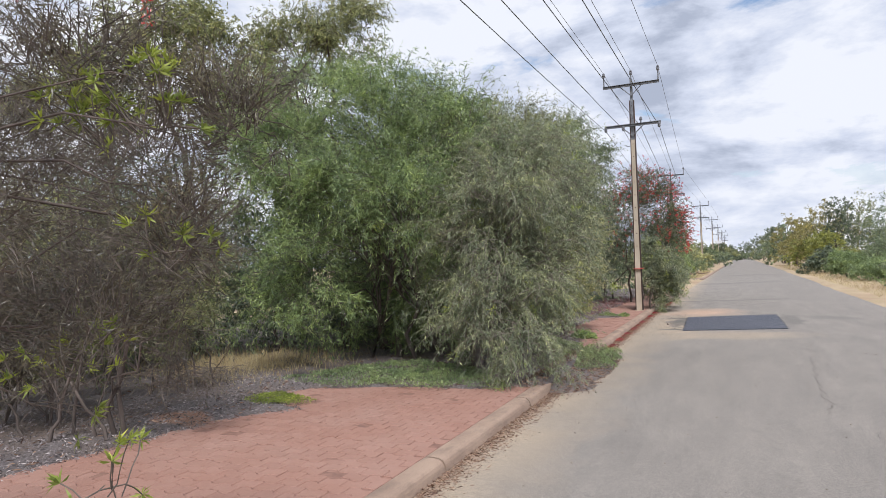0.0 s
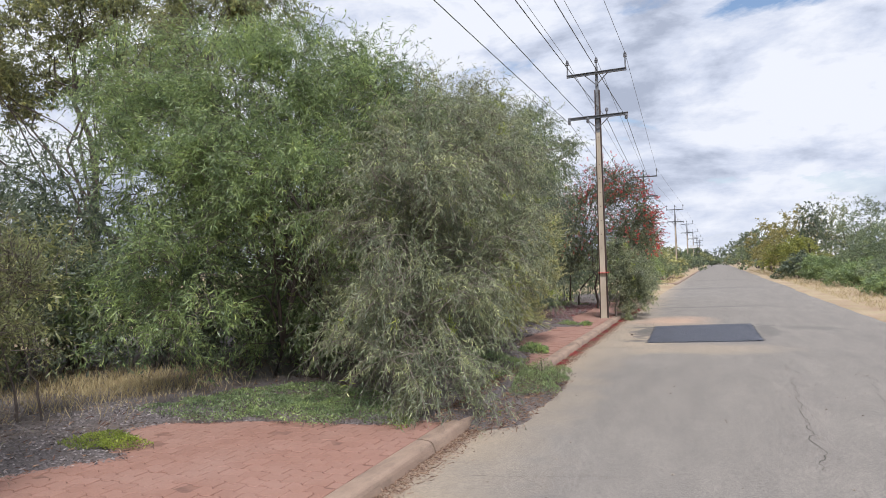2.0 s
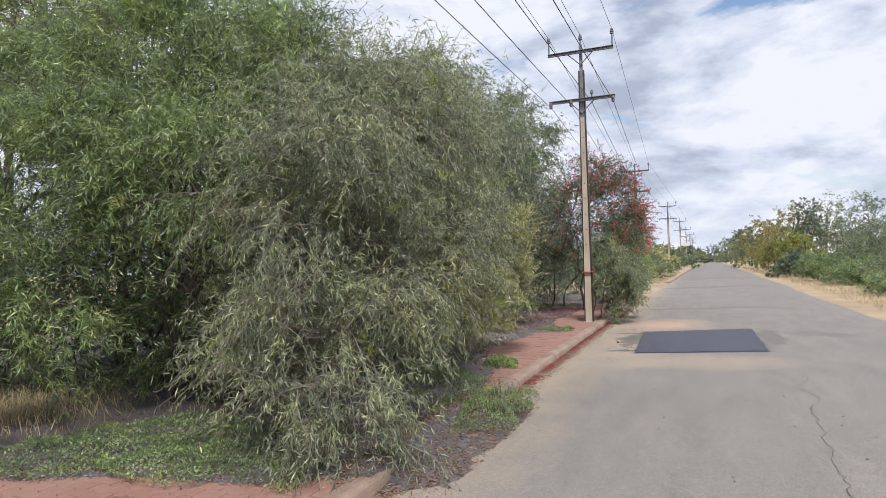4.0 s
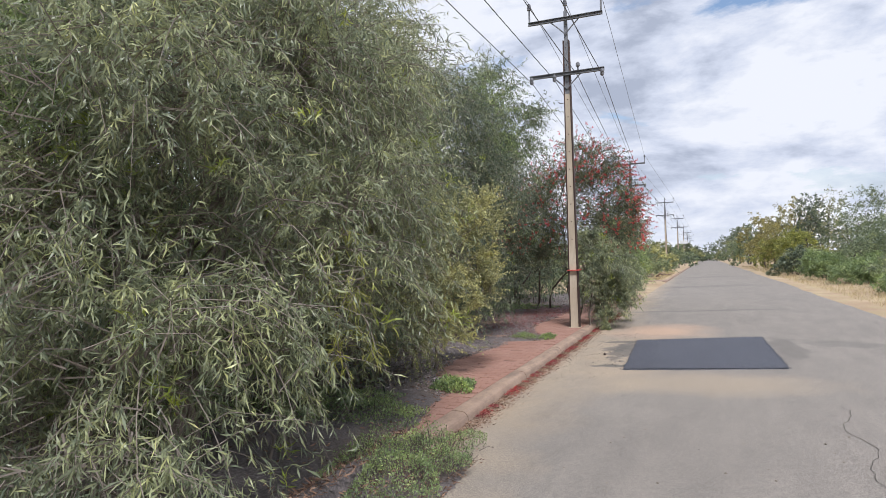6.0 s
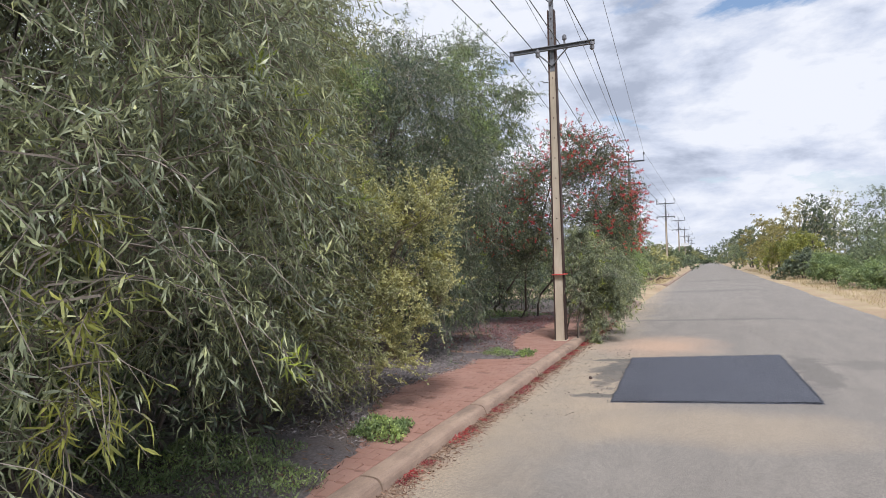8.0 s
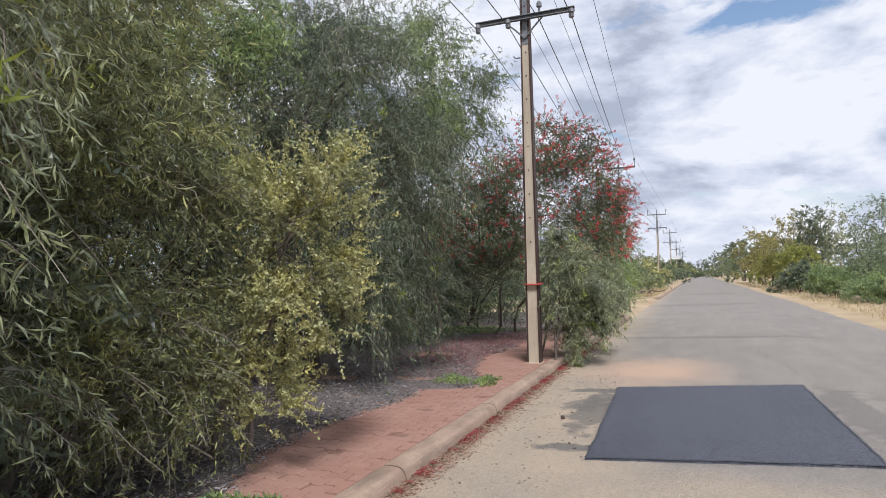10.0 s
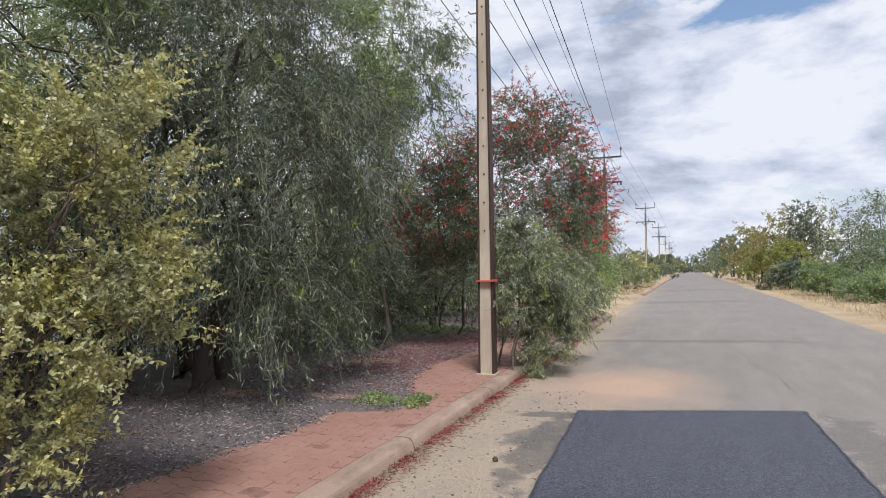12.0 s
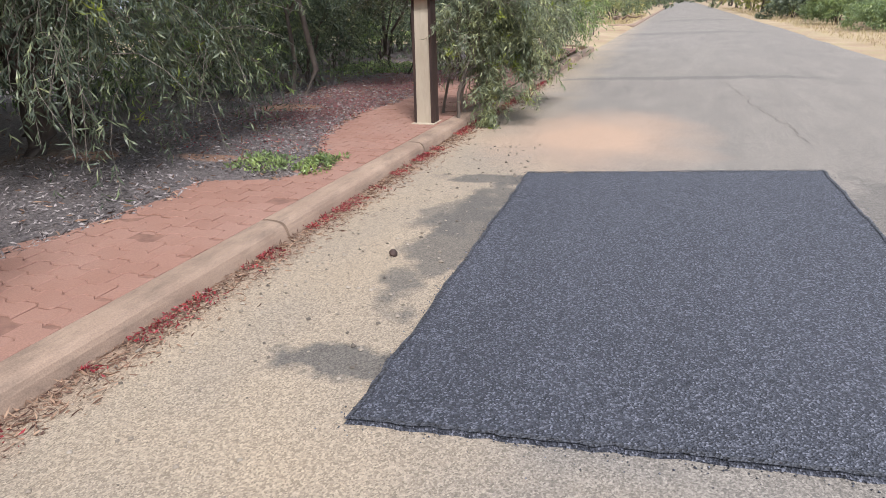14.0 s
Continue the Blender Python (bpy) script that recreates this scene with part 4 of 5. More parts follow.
plant("weeping_tree", "dark weeping tree with hanging grey-green curtains of leaves", "tree", (-5.1, 19.3, 0.1),
      [(-4.3, 18.8, 4.2, 1.5, 1.5, 1.4), (-3.7, 18.7, 2.7, 0.95, 1.1, 1.3), (-4.8, 18.7, 5.2, 1.4, 1.4, 0.9), (-4.6, 17.8, 2.8, 1.1, 1.1, 1.5), (-3.7, 19.8, 3.3, 1.0, 0.9, 1.5), (-4.0, 18.5, 1.5, 0.9, 1.0, 0.8), (-3.9, 20.0, 1.6, 0.7, 0.7, 0.8), (-5.4, 17.8, 2.2, 0.9, 0.8, 0.9), (-3.8, 18.5, 1.7, 0.7, 0.7, 0.6), (-4.8, 18.2, 1.9, 0.8, 0.7, 0.6), (-3.6, 19.9, 1.1, 0.4, 0.5, 0.5)],
      G["leaf_dark"], G["bark_dark"], n_twig=3500, per=28, twig_len=1.0, droop=0.5, leaf_len=0.095, leaf_w=0.0125, stems=2, stem_r=0.115, hang=0.6, twig_mat=G["twig_grey"], twig_r=0.003, stem_pts=[(-5.6, 19.8), (-6.2, 19.65), (-5.2, 18.9)], limbs_per=3, shoots=60)
plant("thicket_wattle", "broad green wattle canopy behind the weeping tree", "tree", (-6.6, 17.6, 0.1),
      [(-6.3, 17.2, 5.2, 1.5, 1.5, 1.2), (-7.0, 19.5, 5.0, 1.4, 1.4, 1.2), (-5.6, 15.9, 4.7, 1.2, 1.1, 1.0), (-5.4, 16.0, 3.0, 1.0, 1.0, 1.2), (-6.4, 21.4, 4.4, 1.2, 1.2, 1.4), (-5.2, 15.0, 3.9, 1.0, 0.9, 1.1), (-6.3, 15.2, 3.0, 1.1, 1.0, 1.2), (-7.3, 16.0, 4.6, 1.2, 1.2, 1.2), (-4.5, 20.6, 5.2, 1.0, 1.0, 0.9), (-4.2, 21.4, 4.2, 0.8, 0.8, 0.9), (-5.6, 20.8, 5.6, 1.1, 1.0, 0.9), (-4.9, 17.0, 4.4, 0.9, 0.9, 0.9), (-6.4, 18.3, 4.6, 1.0, 0.9, 0.9)],
      G["leaf_feather"], G["bark_dark"], n_twig=3500, per=21, twig_len=0.8, droop=0.25, leaf_len=0.12, leaf_w=0.015, stems=3, stem_r=0.08, hang=0.5, limbs_per=3, twig_r=0.004)
plant("young_gum", "slender young gum with open airy crown", "tree", (-5.0, 23.0, 0.1),
      [(-4.3, 22.4, 6.0, 1.0, 1.0, 1.0), (-3.7, 23.0, 5.3, 0.7, 0.8, 0.9), (-4.9, 22.5, 4.6, 1.0, 1.0, 1.0), (-4.6, 21.9, 3.4, 0.9, 0.9, 1.1), (-4.0, 22.6, 4.2, 0.7, 0.7, 0.8)],
      G["leaf_gum"], G["bark"], n_twig=1300, per=24, twig_len=0.75, droop=0.3, leaf_len=0.11, leaf_w=0.017, stems=3, stem_r=0.045, hang=0.7, stem_pts=[(-4.74, 23.1), (-5.05, 23.3), (-6.4, 24.4)], twig_r=0.003)
plant("bottlebrush", "rounded bottlebrush tree covered in red flower spikes", "tree", (-3.9, 26.0, 0.1),
      [(-3.0, 24.6, 3.3, 1.3, 1.2, 1.2), (-2.1, 25.6, 3.5, 1.15, 1.5, 1.4), (-3.8, 24.7, 2.6, 1.1, 1.2, 1.2), (-1.75, 24.9, 2.4, 0.85, 1.0, 1.1), (-2.4, 25.0, 4.5, 1.0, 1.0, 0.7), (-1.5, 26.3, 2.8, 0.7, 1.2, 1.2), (-4.3, 25.6, 1.7, 0.9, 0.8, 0.8), (-3.9, 24.1, 3.1, 1.0, 0.9, 1.0), (-3.4, 24.4, 1.6, 0.8, 0.8, 0.6)],
      G["leaf_brush"], G["bark_dark"], n_twig=3500, per=20, tuft=8, shell=0.4, twig_len=0.6, droop=0.2, leaf_len=0.085, leaf_w=0.0165, stems=5, stem_r=0.04, hang=0.2, flowers=1100, twig_mat=G["twig_brown"], twig_r=0.003, stem_pts=[(-4.3, 26.2), (-5.1, 27.3), (-3.0, 25.6), (-5.5, 27.9), (-3.9, 26.8)])
plant("pole_side_shrub", "small grey-green shrub sprawling around the pole base", "shrub", (-1.95, 22.2, 0.1),
      [(-1.8, 22.2, 1.45, 0.42, 0.45, 0.75), (-1.55, 22.4, 0.75, 0.42, 0.5, 0.55), (-1.85, 22.15, 2.1, 0.28, 0.3, 0.35), (-1.35, 23.4, 1.2, 0.45, 0.7, 0.8), (-1.5, 22.1, 0.35, 0.3, 0.35, 0.25), (-1.4, 22.0, 1.55, 0.36, 0.4, 0.55), (-1.15, 22.35, 0.85, 0.28, 0.4, 0.45), (-1.88, 21.85, 1.0, 0.12, 0.2, 0.6)],
      G["leaf_grey"], G["bark"], n_twig=1200, per=28, twig_len=0.46, droop=0.42, leaf_len=0.095, leaf_w=0.0145, stems=3, stem_r=0.02, hang=0.6, shoots=40, twig_r=0.0028)
plant("feathery_shrub", "soft bright green feathery shrub by the side track", "shrub", (-2.6, 30.5, 0.1),
      [(-2.1, 29.5, 1.5, 1.0, 1.4, 1.2), (-2.2, 31.2, 2.1, 1.1, 1.5, 1.3), (-1.9, 32.5, 1.4, 0.8, 1.2, 1.0)],
      G["leaf_feather"], G["bark"], n_twig=1400, per=24, twig_len=0.7, droop=0.25, leaf_len=0.12, leaf_w=0.016, stems=4, stem_r=0.04, hang=0.5, twig_r=0.004)

# overhanging half-dead bottlebrush at the start of the walk
plant("old_bottlebrush", "half-dead bottlebrush branch overhanging the path, bare grey-brown twigs", "tree", (-4.7, 0.6, 0.1),
      [(-1.9, 2.1, 2.65, 0.6, 0.35, 0.28), (-1.25, 2.4, 2.4, 0.35, 0.3, 0.4), (-2.4, 1.9, 2.1, 0.6, 0.4, 0.5), (-1.55, 2.3, 1.95, 0.35, 0.3, 0.3), (-3.2, 1.4, 2.6, 0.8, 0.6, 0.5), (-2.0, 2.3, 1.55, 0.35, 0.3, 0.3)],
      G["leaf_dry"], G["bark_dark"], n_twig=3800, per=8, twig_len=0.26, droop=0.06, leaf_len=0.045, leaf_w=0.005, stems=2, stem_r=0.05, hang=0.2, twig_mat=G["twig_brown"], twig_r=0.0018, spread=0.2, every=2, flowers=5, shell=0.2, limbs_per=3,
      shoot_lobes=[(-1.45, 2.15, 2.35, 0.22, 0.2, 0.25), (-1.75, 2.2, 2.3, 0.2, 0.2, 0.25), (-2.2, 2.4, 1.3, 0.2, 0.15, 0.2), (-2.45, 2.3, 1.2, 0.2, 0.15, 0.18), (-1.65, 2.05, 0.98, 0.18, 0.15, 0.1), (-1.5, 2.2, 1.85, 0.15, 0.15, 0.12)])
plant("dead_tangle", "tall grey-brown tangle of dead hanging twigs", "shrub", (-5.4, 4.6, 0.1),
      [(-5.7, 4.4, 2.6, 1.0, 0.8, 1.1), (-4.7, 4.7, 2.9, 0.7, 0.6, 0.8), (-5.0, 4.7, 1.5, 0.9, 0.6, 0.7), (-6.3, 4.2, 1.3, 0.8, 0.6, 0.8), (-4.4, 5.0, 1.9, 0.45, 0.5, 0.7), (-6.4, 4.6, 3.3, 0.9, 0.8, 0.8), (-4.7, 5.2, 0.8, 0.5, 0.5, 0.4)],
      G["leaf_dry"], G["bark_dark"], n_twig=2300, per=12, twig_len=0.6, droop=0.2, leaf_len=0.05, leaf_w=0.0058, stems=6, stem_r=0.022, hang=0.4, twig_mat=G["twig_brown"], twig_r=0.0024, spread=0.3, every=1, shell=0.25, limbs_per=3)
for bx, by, bh in ((-6.4, 6.6, 2.3), (-7.3, 5.2, 2.4), (-8.2, 6.9, 2.8), (-6.5, 4.6, 1.9)):
    plant("dry_thicket", "thin brown twiggy bush with sparse narrow olive leaves", "shrub", (bx, by, 0.1),
          [(bx, by, bh * 0.55, 0.75, 0.75, bh * 0.36), (bx + 0.3, by + 0.2, bh * 0.75, 0.6, 0.6, bh * 0.25), (bx - 0.3, by - 0.2, bh * 0.35, 0.6, 0.6, bh * 0.25)],
          G["leaf_dry"] if bx < -6.45 else G["leaf_olive"], G["bark_dark"], n_twig=1000, per=14, twig_len=0.5, droop=0.05, leaf_len=0.07, leaf_w=0.007, stems=6, stem_r=0.016, hang=0.1, twig_mat=G["twig_brown"], twig_r=0.0032, spread=0.25, shell=0.2, limbs_per=3)

# taller trees behind
plant("umbrella_gum", "tall gum with dark flat-topped canopy and bare limbs", "tree", (-13.3, 13.2, 0.1),
      [(-14.5, 12.6, 7.4, 2.2, 2.0, 1.0), (-12.3, 13.2, 7.8, 1.7, 1.8, 0.8), (-16.5, 12.0, 6.4, 2.0, 2.0, 1.0), (-13.4, 13.0, 8.6, 1.6, 1.6, 0.7)],
      G["leaf_olive"], G["bark_dark"], n_twig=1900, per=20, twig_len=0.8, droop=0.12, leaf_len=0.13, leaf_w=0.04, stems=2, stem_r=0.10, hang=0.3, limbs_per=4, twig_r=0.006)
plant("open_gum", "lightly leaved gum rising above the wattles", "tree", (-8.6, 12.4, 0.1),
      [(-8.6, 12.4, 7.0, 1.2, 1.2, 0.9), (-7.6, 12.9, 7.6, 0.9, 0.9, 0.8), (-9.6, 12.2, 5.4, 1.2, 1.2, 1.0)],
      G["leaf_olive"], G["bark_dark"], n_twig=1300, per=24, twig_len=0.8, droop=0.25, leaf_len=0.12, leaf_w=0.022, stems=3, stem_r=0.08, hang=0.6, limbs_per=5, twig_r=0.005)
plant("tall_wattle", "upright green wattle topping the shrubbery", "tree", (-5.6, 11.2, 0.1),
      [(-5.5, 11.0, 5.0, 1.0, 1.0, 0.8), (-6.9, 10.6, 5.0, 1.2, 1.1, 1.1), (-4.5, 11.6, 4.7, 0.8, 0.8, 0.7), (-7.7, 9.9, 3.4, 1.0, 1.0, 1.3), (-8.2, 10.2, 5.0, 1.0, 1.0, 0.9), (-6.0, 11.4, 3.2, 1.2, 0.9, 1.4)],
      G["leaf_feather"], G["bark_dark"], n_twig=2200, per=22, twig_len=0.8, droop=0.26, leaf_len=0.11, leaf_w=0.014, stems=3, stem_r=0.06, hang=0.5, limbs_per=4, twig_r=0.004)
UNDER = [(-6.9 - 1.7 * (i % 2), 12.5 + i * 1.35) for i in range(18)] + [(-5.0, 11.6), (-6.4, 11.0), (-7.8, 10.4), (-9.2, 9.4), (-3.9, 12.6), (-8.6, 8.6), (-10.4, 8.2), (-5.6, 24.8), (-6.2, 27.0), (-5.9, 22.2), (-4.9, 29.4)]
for i, (ux, uy) in enumerate(UNDER):
    plant("understory_bush", "dense low dark bush filling the thicket floor", "shrub", (ux, uy, 0.1), [(ux, uy, 0.8, 1.25, 1.2, 0.75), (ux + 0.3, uy + 0.6, 1.5, 0.9, 0.9, 0.8)],
          G["leaf_dark"] if i % 3 else G["leaf_feather"], G["bark_dark"], n_twig=320, per=16, tuft=3, twig_len=0.6, droop=0.2, leaf_len=0.13, leaf_w=0.024, stems=4, stem_r=0.02, hang=0.3, limbs_per=2, twig_r=0.0, group="thicket understory", shell=0.3)
for i, (x, y, h, lf) in enumerate(((-9.5, 6.5, 3.6, "leaf_olive"), (-11.0, 9.3, 5.0, "leaf_dark"), (-8.4, 14.0, 4.8, "leaf_dark"), (-7.6, 17.0, 5.0, "leaf_feather"), (-8.0, 20.5, 5.4, "leaf_dark"), (-7.2, 24.0, 5.0, "leaf_gum"),
                                   (-8.2, 28.0, 4.6, "leaf_dark"), (-6.8, 32.0, 4.0, "leaf_feather"), (-14.0, 18.0, 6.2, "leaf_olive"), (-13.0, 24.0, 6.0, "leaf_dark"), (-12.0, 31.0, 5.2, "leaf_olive"), (-17.0, 8.0, 5.0, "leaf_dark"), (-13.0, 3.5, 4.5, "leaf_dark"), (-10.2, 7.6, 3.8, "leaf_olive"), (-12.5, 10.0, 4.6, "leaf_dark"), (-9.4, 10.2, 4.2, "leaf_dark"), (-11.0, 4.6, 2.8, "leaf_dry"), (-6.6, 30.5, 5.0, "leaf_dark"), (-8.6, 27.0, 6.0, "leaf_dark"), (-9.8, 33.0, 6.0, "leaf_dark"), (-7.4, 35.0, 5.2, "leaf_olive"), (-7.4, 13.4, 5.4, "leaf_feather"), (-5.9, 13.9, 4.4, "leaf_dark"))):
    plant("background_tree", "leafy native tree in the thicket behind the path", "tree", (x, y, 0.1),
          [(x, y, h * 0.62, 1.7, 1.7, h * 0.34), (x + 0.9, y + 1.1, h * 0.42, 1.3, 1.4, h * 0.3), (x - 0.9, y - 0.9, h * 0.45, 1.3, 1.3, h * 0.3), (x + 0.4, y, 0.9, 1.6, 1.8, 0.8)],
          G[lf], G["bark_dark"], n_twig=760, per=14, tuft=3, shell=0.35, twig_len=0.9, droop=0.28, leaf_len=0.15, leaf_w=0.028, stems=3, stem_r=0.06, hang=0.5, twig_r=0.0, limbs_per=2, group="thicket trees")

# ---- far verges ----


def far_tree(x, y, h, w, lf, name="roadside_tree", label="bushy native tree on the far verge", n=420, leafs=0.3, cat="tree", seed=1.0):
    """A spreading crown of uneven lobes; bushes keep theirs down to the ground."""
    lobes = []
    for k in range(8):
        a = k * 2.4 + seed
        q = 0.62 * w * math.sqrt(k / 7.0)
        tall = 0.60 + 0.10 * math.sin(a * 1.7) - (0.42 if cat == "tree" else 0.34) * (k / 7.0)
        lobes.append((x + q * math.cos(a), y + q * math.sin(a), h * tall, w * (0.36 + 0.08 * math.sin(a * 3.1)), w * 0.40, h * (0.26 + 0.05 * math.sin(a * 2.3))))
    plant(name, label, cat, (x, y, 0.05), lobes, G[lf], G["bark_dark"], n_twig=n, per=11, twig_len=w * 0.16, droop=0.2, leaf_len=leafs, leaf_w=leafs * 0.34, stems=3, stem_r=0.013 * h, hang=0.45, twig_r=0.0, group="verge plants", limbs_per=1, tuft=4, shell=0.45)


RIGHT = [(8.6, 35, 1.5, 1.9, "leaf_cover", "bush"), (10.2, 40, 2.0, 2.4, "leaf_gum", "bush"), (8.6, 45, 1.7, 2.0, "leaf_cover", "bush"), (11.8, 37, 2.2, 2.4, "leaf_gum", "bush"), (14.8, 37, 2.8, 2.8, "leaf_gum", "bush"), (8.2, 52, 2.2, 1.8, "leaf_cover", "bush"),
         (10.8, 49, 4.0, 2.4, "leaf_gum", "tree"), (11.2, 57, 5.6, 3.2, "leaf_gum", "tree"), (14.4, 53, 5.0, 3.2, "leaf_gum", "tree"), (8.0, 62, 2.5, 1.8, "leaf_dark", "bush"), (9.2, 69, 4.2, 2.4, "leaf_spring", "tree"), (10.6, 73, 7.6, 2.0, "leaf_dark", "tree"), (10.2, 79, 7.4, 4.0, "leaf_ochre", "tree"),
         (13.4, 84, 7.8, 4.0, "leaf_olive", "tree"), (8.8, 84, 3.8, 2.4, "leaf_spring", "tree"), (8.8, 93, 5.2, 2.8, "leaf_ochre", "tree"), (9.4, 104, 7.8, 3.8, "leaf_ochre", "tree"), (12.4, 110, 7.8, 4.2, "leaf_dark", "tree"), (9.2, 118, 6.2, 3.4, "leaf_gum", "tree"), (10.0, 134, 8.0, 4.2, "leaf_dark", "tree"), (9.4, 150, 6.0, 3.8, "leaf_gum", "tree"),
         (11.0, 168, 8.8, 4.8, "leaf_dark", "tree"), (10.2, 190, 7.0, 4.4, "leaf_olive", "tree"), (11.6, 212, 9.0, 5.2, "leaf_dark", "tree"), (11.0, 236, 8.0, 5.2, "leaf_dark", "tree"), (18.5, 48, 4.4, 4.0, "leaf_gum", "tree"), (18.0, 60, 5.6, 4.6, "leaf_olive", "tree"), (17.0, 72, 7.4, 4.6, "leaf_dark", "tree"), (19.0, 38, 3.2, 3.6, "leaf_gum", "tree"), (10.2, 32.5, 1.5, 2.0, "leaf_cover", "bush"), (12.8, 32.5, 1.7, 2.2, "leaf_gum", "bush"), (15.4, 33, 1.9, 2.2, "leaf_cover", "bush"), (18.0, 34, 2.2, 2.4, "leaf_gum", "bush"), (12.4, 42.5, 2.4, 2.2, "leaf_cover", "bush"), (14.2, 46, 2.6, 2.4, "leaf_gum", "bush"), (16.6, 41, 2.8, 2.4, "leaf_cover", "bush"), (9.6, 48, 1.9, 1.8, "leaf_cover", "bush"), (9.4, 56.5, 2.0, 1.9, "leaf_cover", "bush"), (12.2, 62, 3.0, 2.4, "leaf_gum", "bush"), (9.6, 66, 2.2, 2.0, "leaf_cover", "bush"), (10.4, 76, 2.6, 2.4, "leaf_dark", "bush"), (23.0, 44, 4.2, 4.2, "leaf_dark", "tree")]
for i, (x, y, h, w, lf, kind) in enumerate(RIGHT):
    far_tree(x, y, h * (1.0 if kind == "bush" else 1.16), w * 1.2, lf, "roadside_tree" if kind == "tree" else "roadside_bush", "bushy native tree on the verge across the road" if kind == "tree" else "low green bush at the sandy road edge", n=1050 if y < 60 else (620 if y < 100 else 300), leafs=0.135 if y < 60 else (0.22 if y < 100 else 0.38), cat=kind, seed=i * 1.3)
LEFT = [(-4.0, 57, 2.6, 2.4, "leaf_olive", "bush"), (-3.4, 63, 3.2, 2.6, "leaf_gum", "bush"), (-5.6, 60, 3.6, 3.0, "leaf_yellow", "bush"), (-3.0, 70, 3.2, 2.6, "leaf_yellow", "bush"), (-4.0, 78, 4.2, 3.4, "leaf_olive", "tree"), (-2.6, 88, 3.4, 2.8, "leaf_gum", "bush"),
        (-3.4, 98, 4.4, 3.6, "leaf_olive", "tree"), (-2.4, 112, 3.8, 3.4, "leaf_dark", "tree"), (-2.6, 128, 4.6, 4.0, "leaf_gum", "tree"), (-2.0, 148, 5.0, 4.4, "leaf_dark", "tree"), (-1.6, 172, 5.6, 4.8, "leaf_olive", "tree"), (-1.0, 205, 6.4, 5.2, "leaf_dark", "tree"),
        (-9.0, 44, 4.2, 3.6, "leaf_feather", "tree"), (-11.0, 54, 5.0, 4.2, "leaf_olive", "tree"), (-9.0, 66, 5.0, 4.0, "leaf_dark", "tree"), (5.0, 275, 7.5, 7.0, "leaf_dark", "tree"), (10.0, 280, 8.0, 7.0, "leaf_gum", "tree"), (0.0, 268, 7.0, 6.0, "leaf_olive", "tree"), (3.0, 262, 3.2, 4.0, "leaf_dark", "bush"), (7.0, 262, 3.4, 4.0, "leaf_gum", "bush"), (11.0, 264, 3.4, 4.0, "leaf_dark", "bush"), (-1.0, 226, 3.4, 4.0, "leaf_dark", "bush"), (1.0, 242, 3.6, 4.0, "leaf_gum", "bush"), (-4.0, 214, 4.0, 4.5, "leaf_olive", "bush"), (-3.0, 262, 4.0, 5.0, "leaf_dark", "bush"), (-5.0, 36.5, 2.4, 2.2, "leaf_gum", "bush")]
for i, (x, y, h, w, lf, kind) in enumerate(LEFT):
    far_tree(x, y, h, w, lf, "roadside_tree" if kind == "tree" else "roadside_bush", "scrubby tree lining the road's near verge" if kind == "tree" else "rounded scrub bush beside the road kerb", n=400 if y < 90 else 260, leafs=0.16 if y < 66 else (0.3 if y < 120 else 0.5), cat=kind, seed=i * 1.9)

# ---- loose cover on the ground ----


def scatter(name, pts, z, length, width, mat, label, category, lift=0.35, curved=False, up=0.0, spread=1.0):
    n = len(pts)
    p = np.column_stack([pts, z])
    d = unit(np.column_stack([rng.normal(size=(n, 2)) * spread, np.abs(rng.normal(size=n)) * lift + up]))
    v, t = blades(p, d, length * (0.4 + rng.random(n)), width * (0.6 + 0.8 * rng.random(n)), 0.25, curved)
    return tagged(new(name, tri_mesh(name, v, t, mat)), label, category, kind="stuff")


def bed_points(n, y0, y1, reach):
    y = rng.uniform(y0, y1, n)
    e = np.array([mulch_edge(v) for v in y])
    x = e - rng.random(n) ** 1.5 * reach + 0.05 * rng.random(n)
    z = np.array([mulch_z(a, b) for a, b in zip(x, y)]) + 0.004
    return np.column_stack([x, y]), z


for n, y0, y1, reach in ((15000, 13.5, 24, 2.6), (9000, 2.5, 8.6, 2.5), (3000, 24, 33, 2.5)):
    pts, z = bed_points(n, y0, y1, reach)
    scatter("bark_chips", pts, z, 0.05, 0.012, M["chip"], "grey bark chips and twigs of the mulch", "mulch", 0.25)
pts, z = bed_points(4500, 3.0, 30, 5.0)
scatter("fallen_leaves", pts, z + 0.004, 0.07, 0.012, M["litter"], "brown fallen leaves on the mulch", "leaf litter", 0.3, True)
pts, z = bed_points(3500, 19.3, 28.0, 1.8)
scatter("fallen_petals", pts, z + 0.006, 0.03, 0.008, M["petal"], "fallen dark red bottlebrush stamens", "petals", 0.3)


def gutter_points(n, y0, y1, w, drift=False):
    y = rng.uniform(y0, y1, n)
    if drift:
        keep = np.array([noise.noise(Vector((v * 1.7, 4, 4))) + 0.6 * noise.noise(Vector((v * 6, 4, 9))) for v in y])
        y = y[keep > 0.0]
        n = len(y)
    x = KERB_X + np.array([off(v) + kerb_dx(v) for v in y]) + 0.005 + np.abs(rng.normal(size=n)) * w
    z = np.array([road_z(a, b) for a, b in zip(x, y)]) + 0.004 + 0.02 * np.exp(-(x - KERB_X) / 0.06) * rng.random(n)
    return np.column_stack([x, y]), z


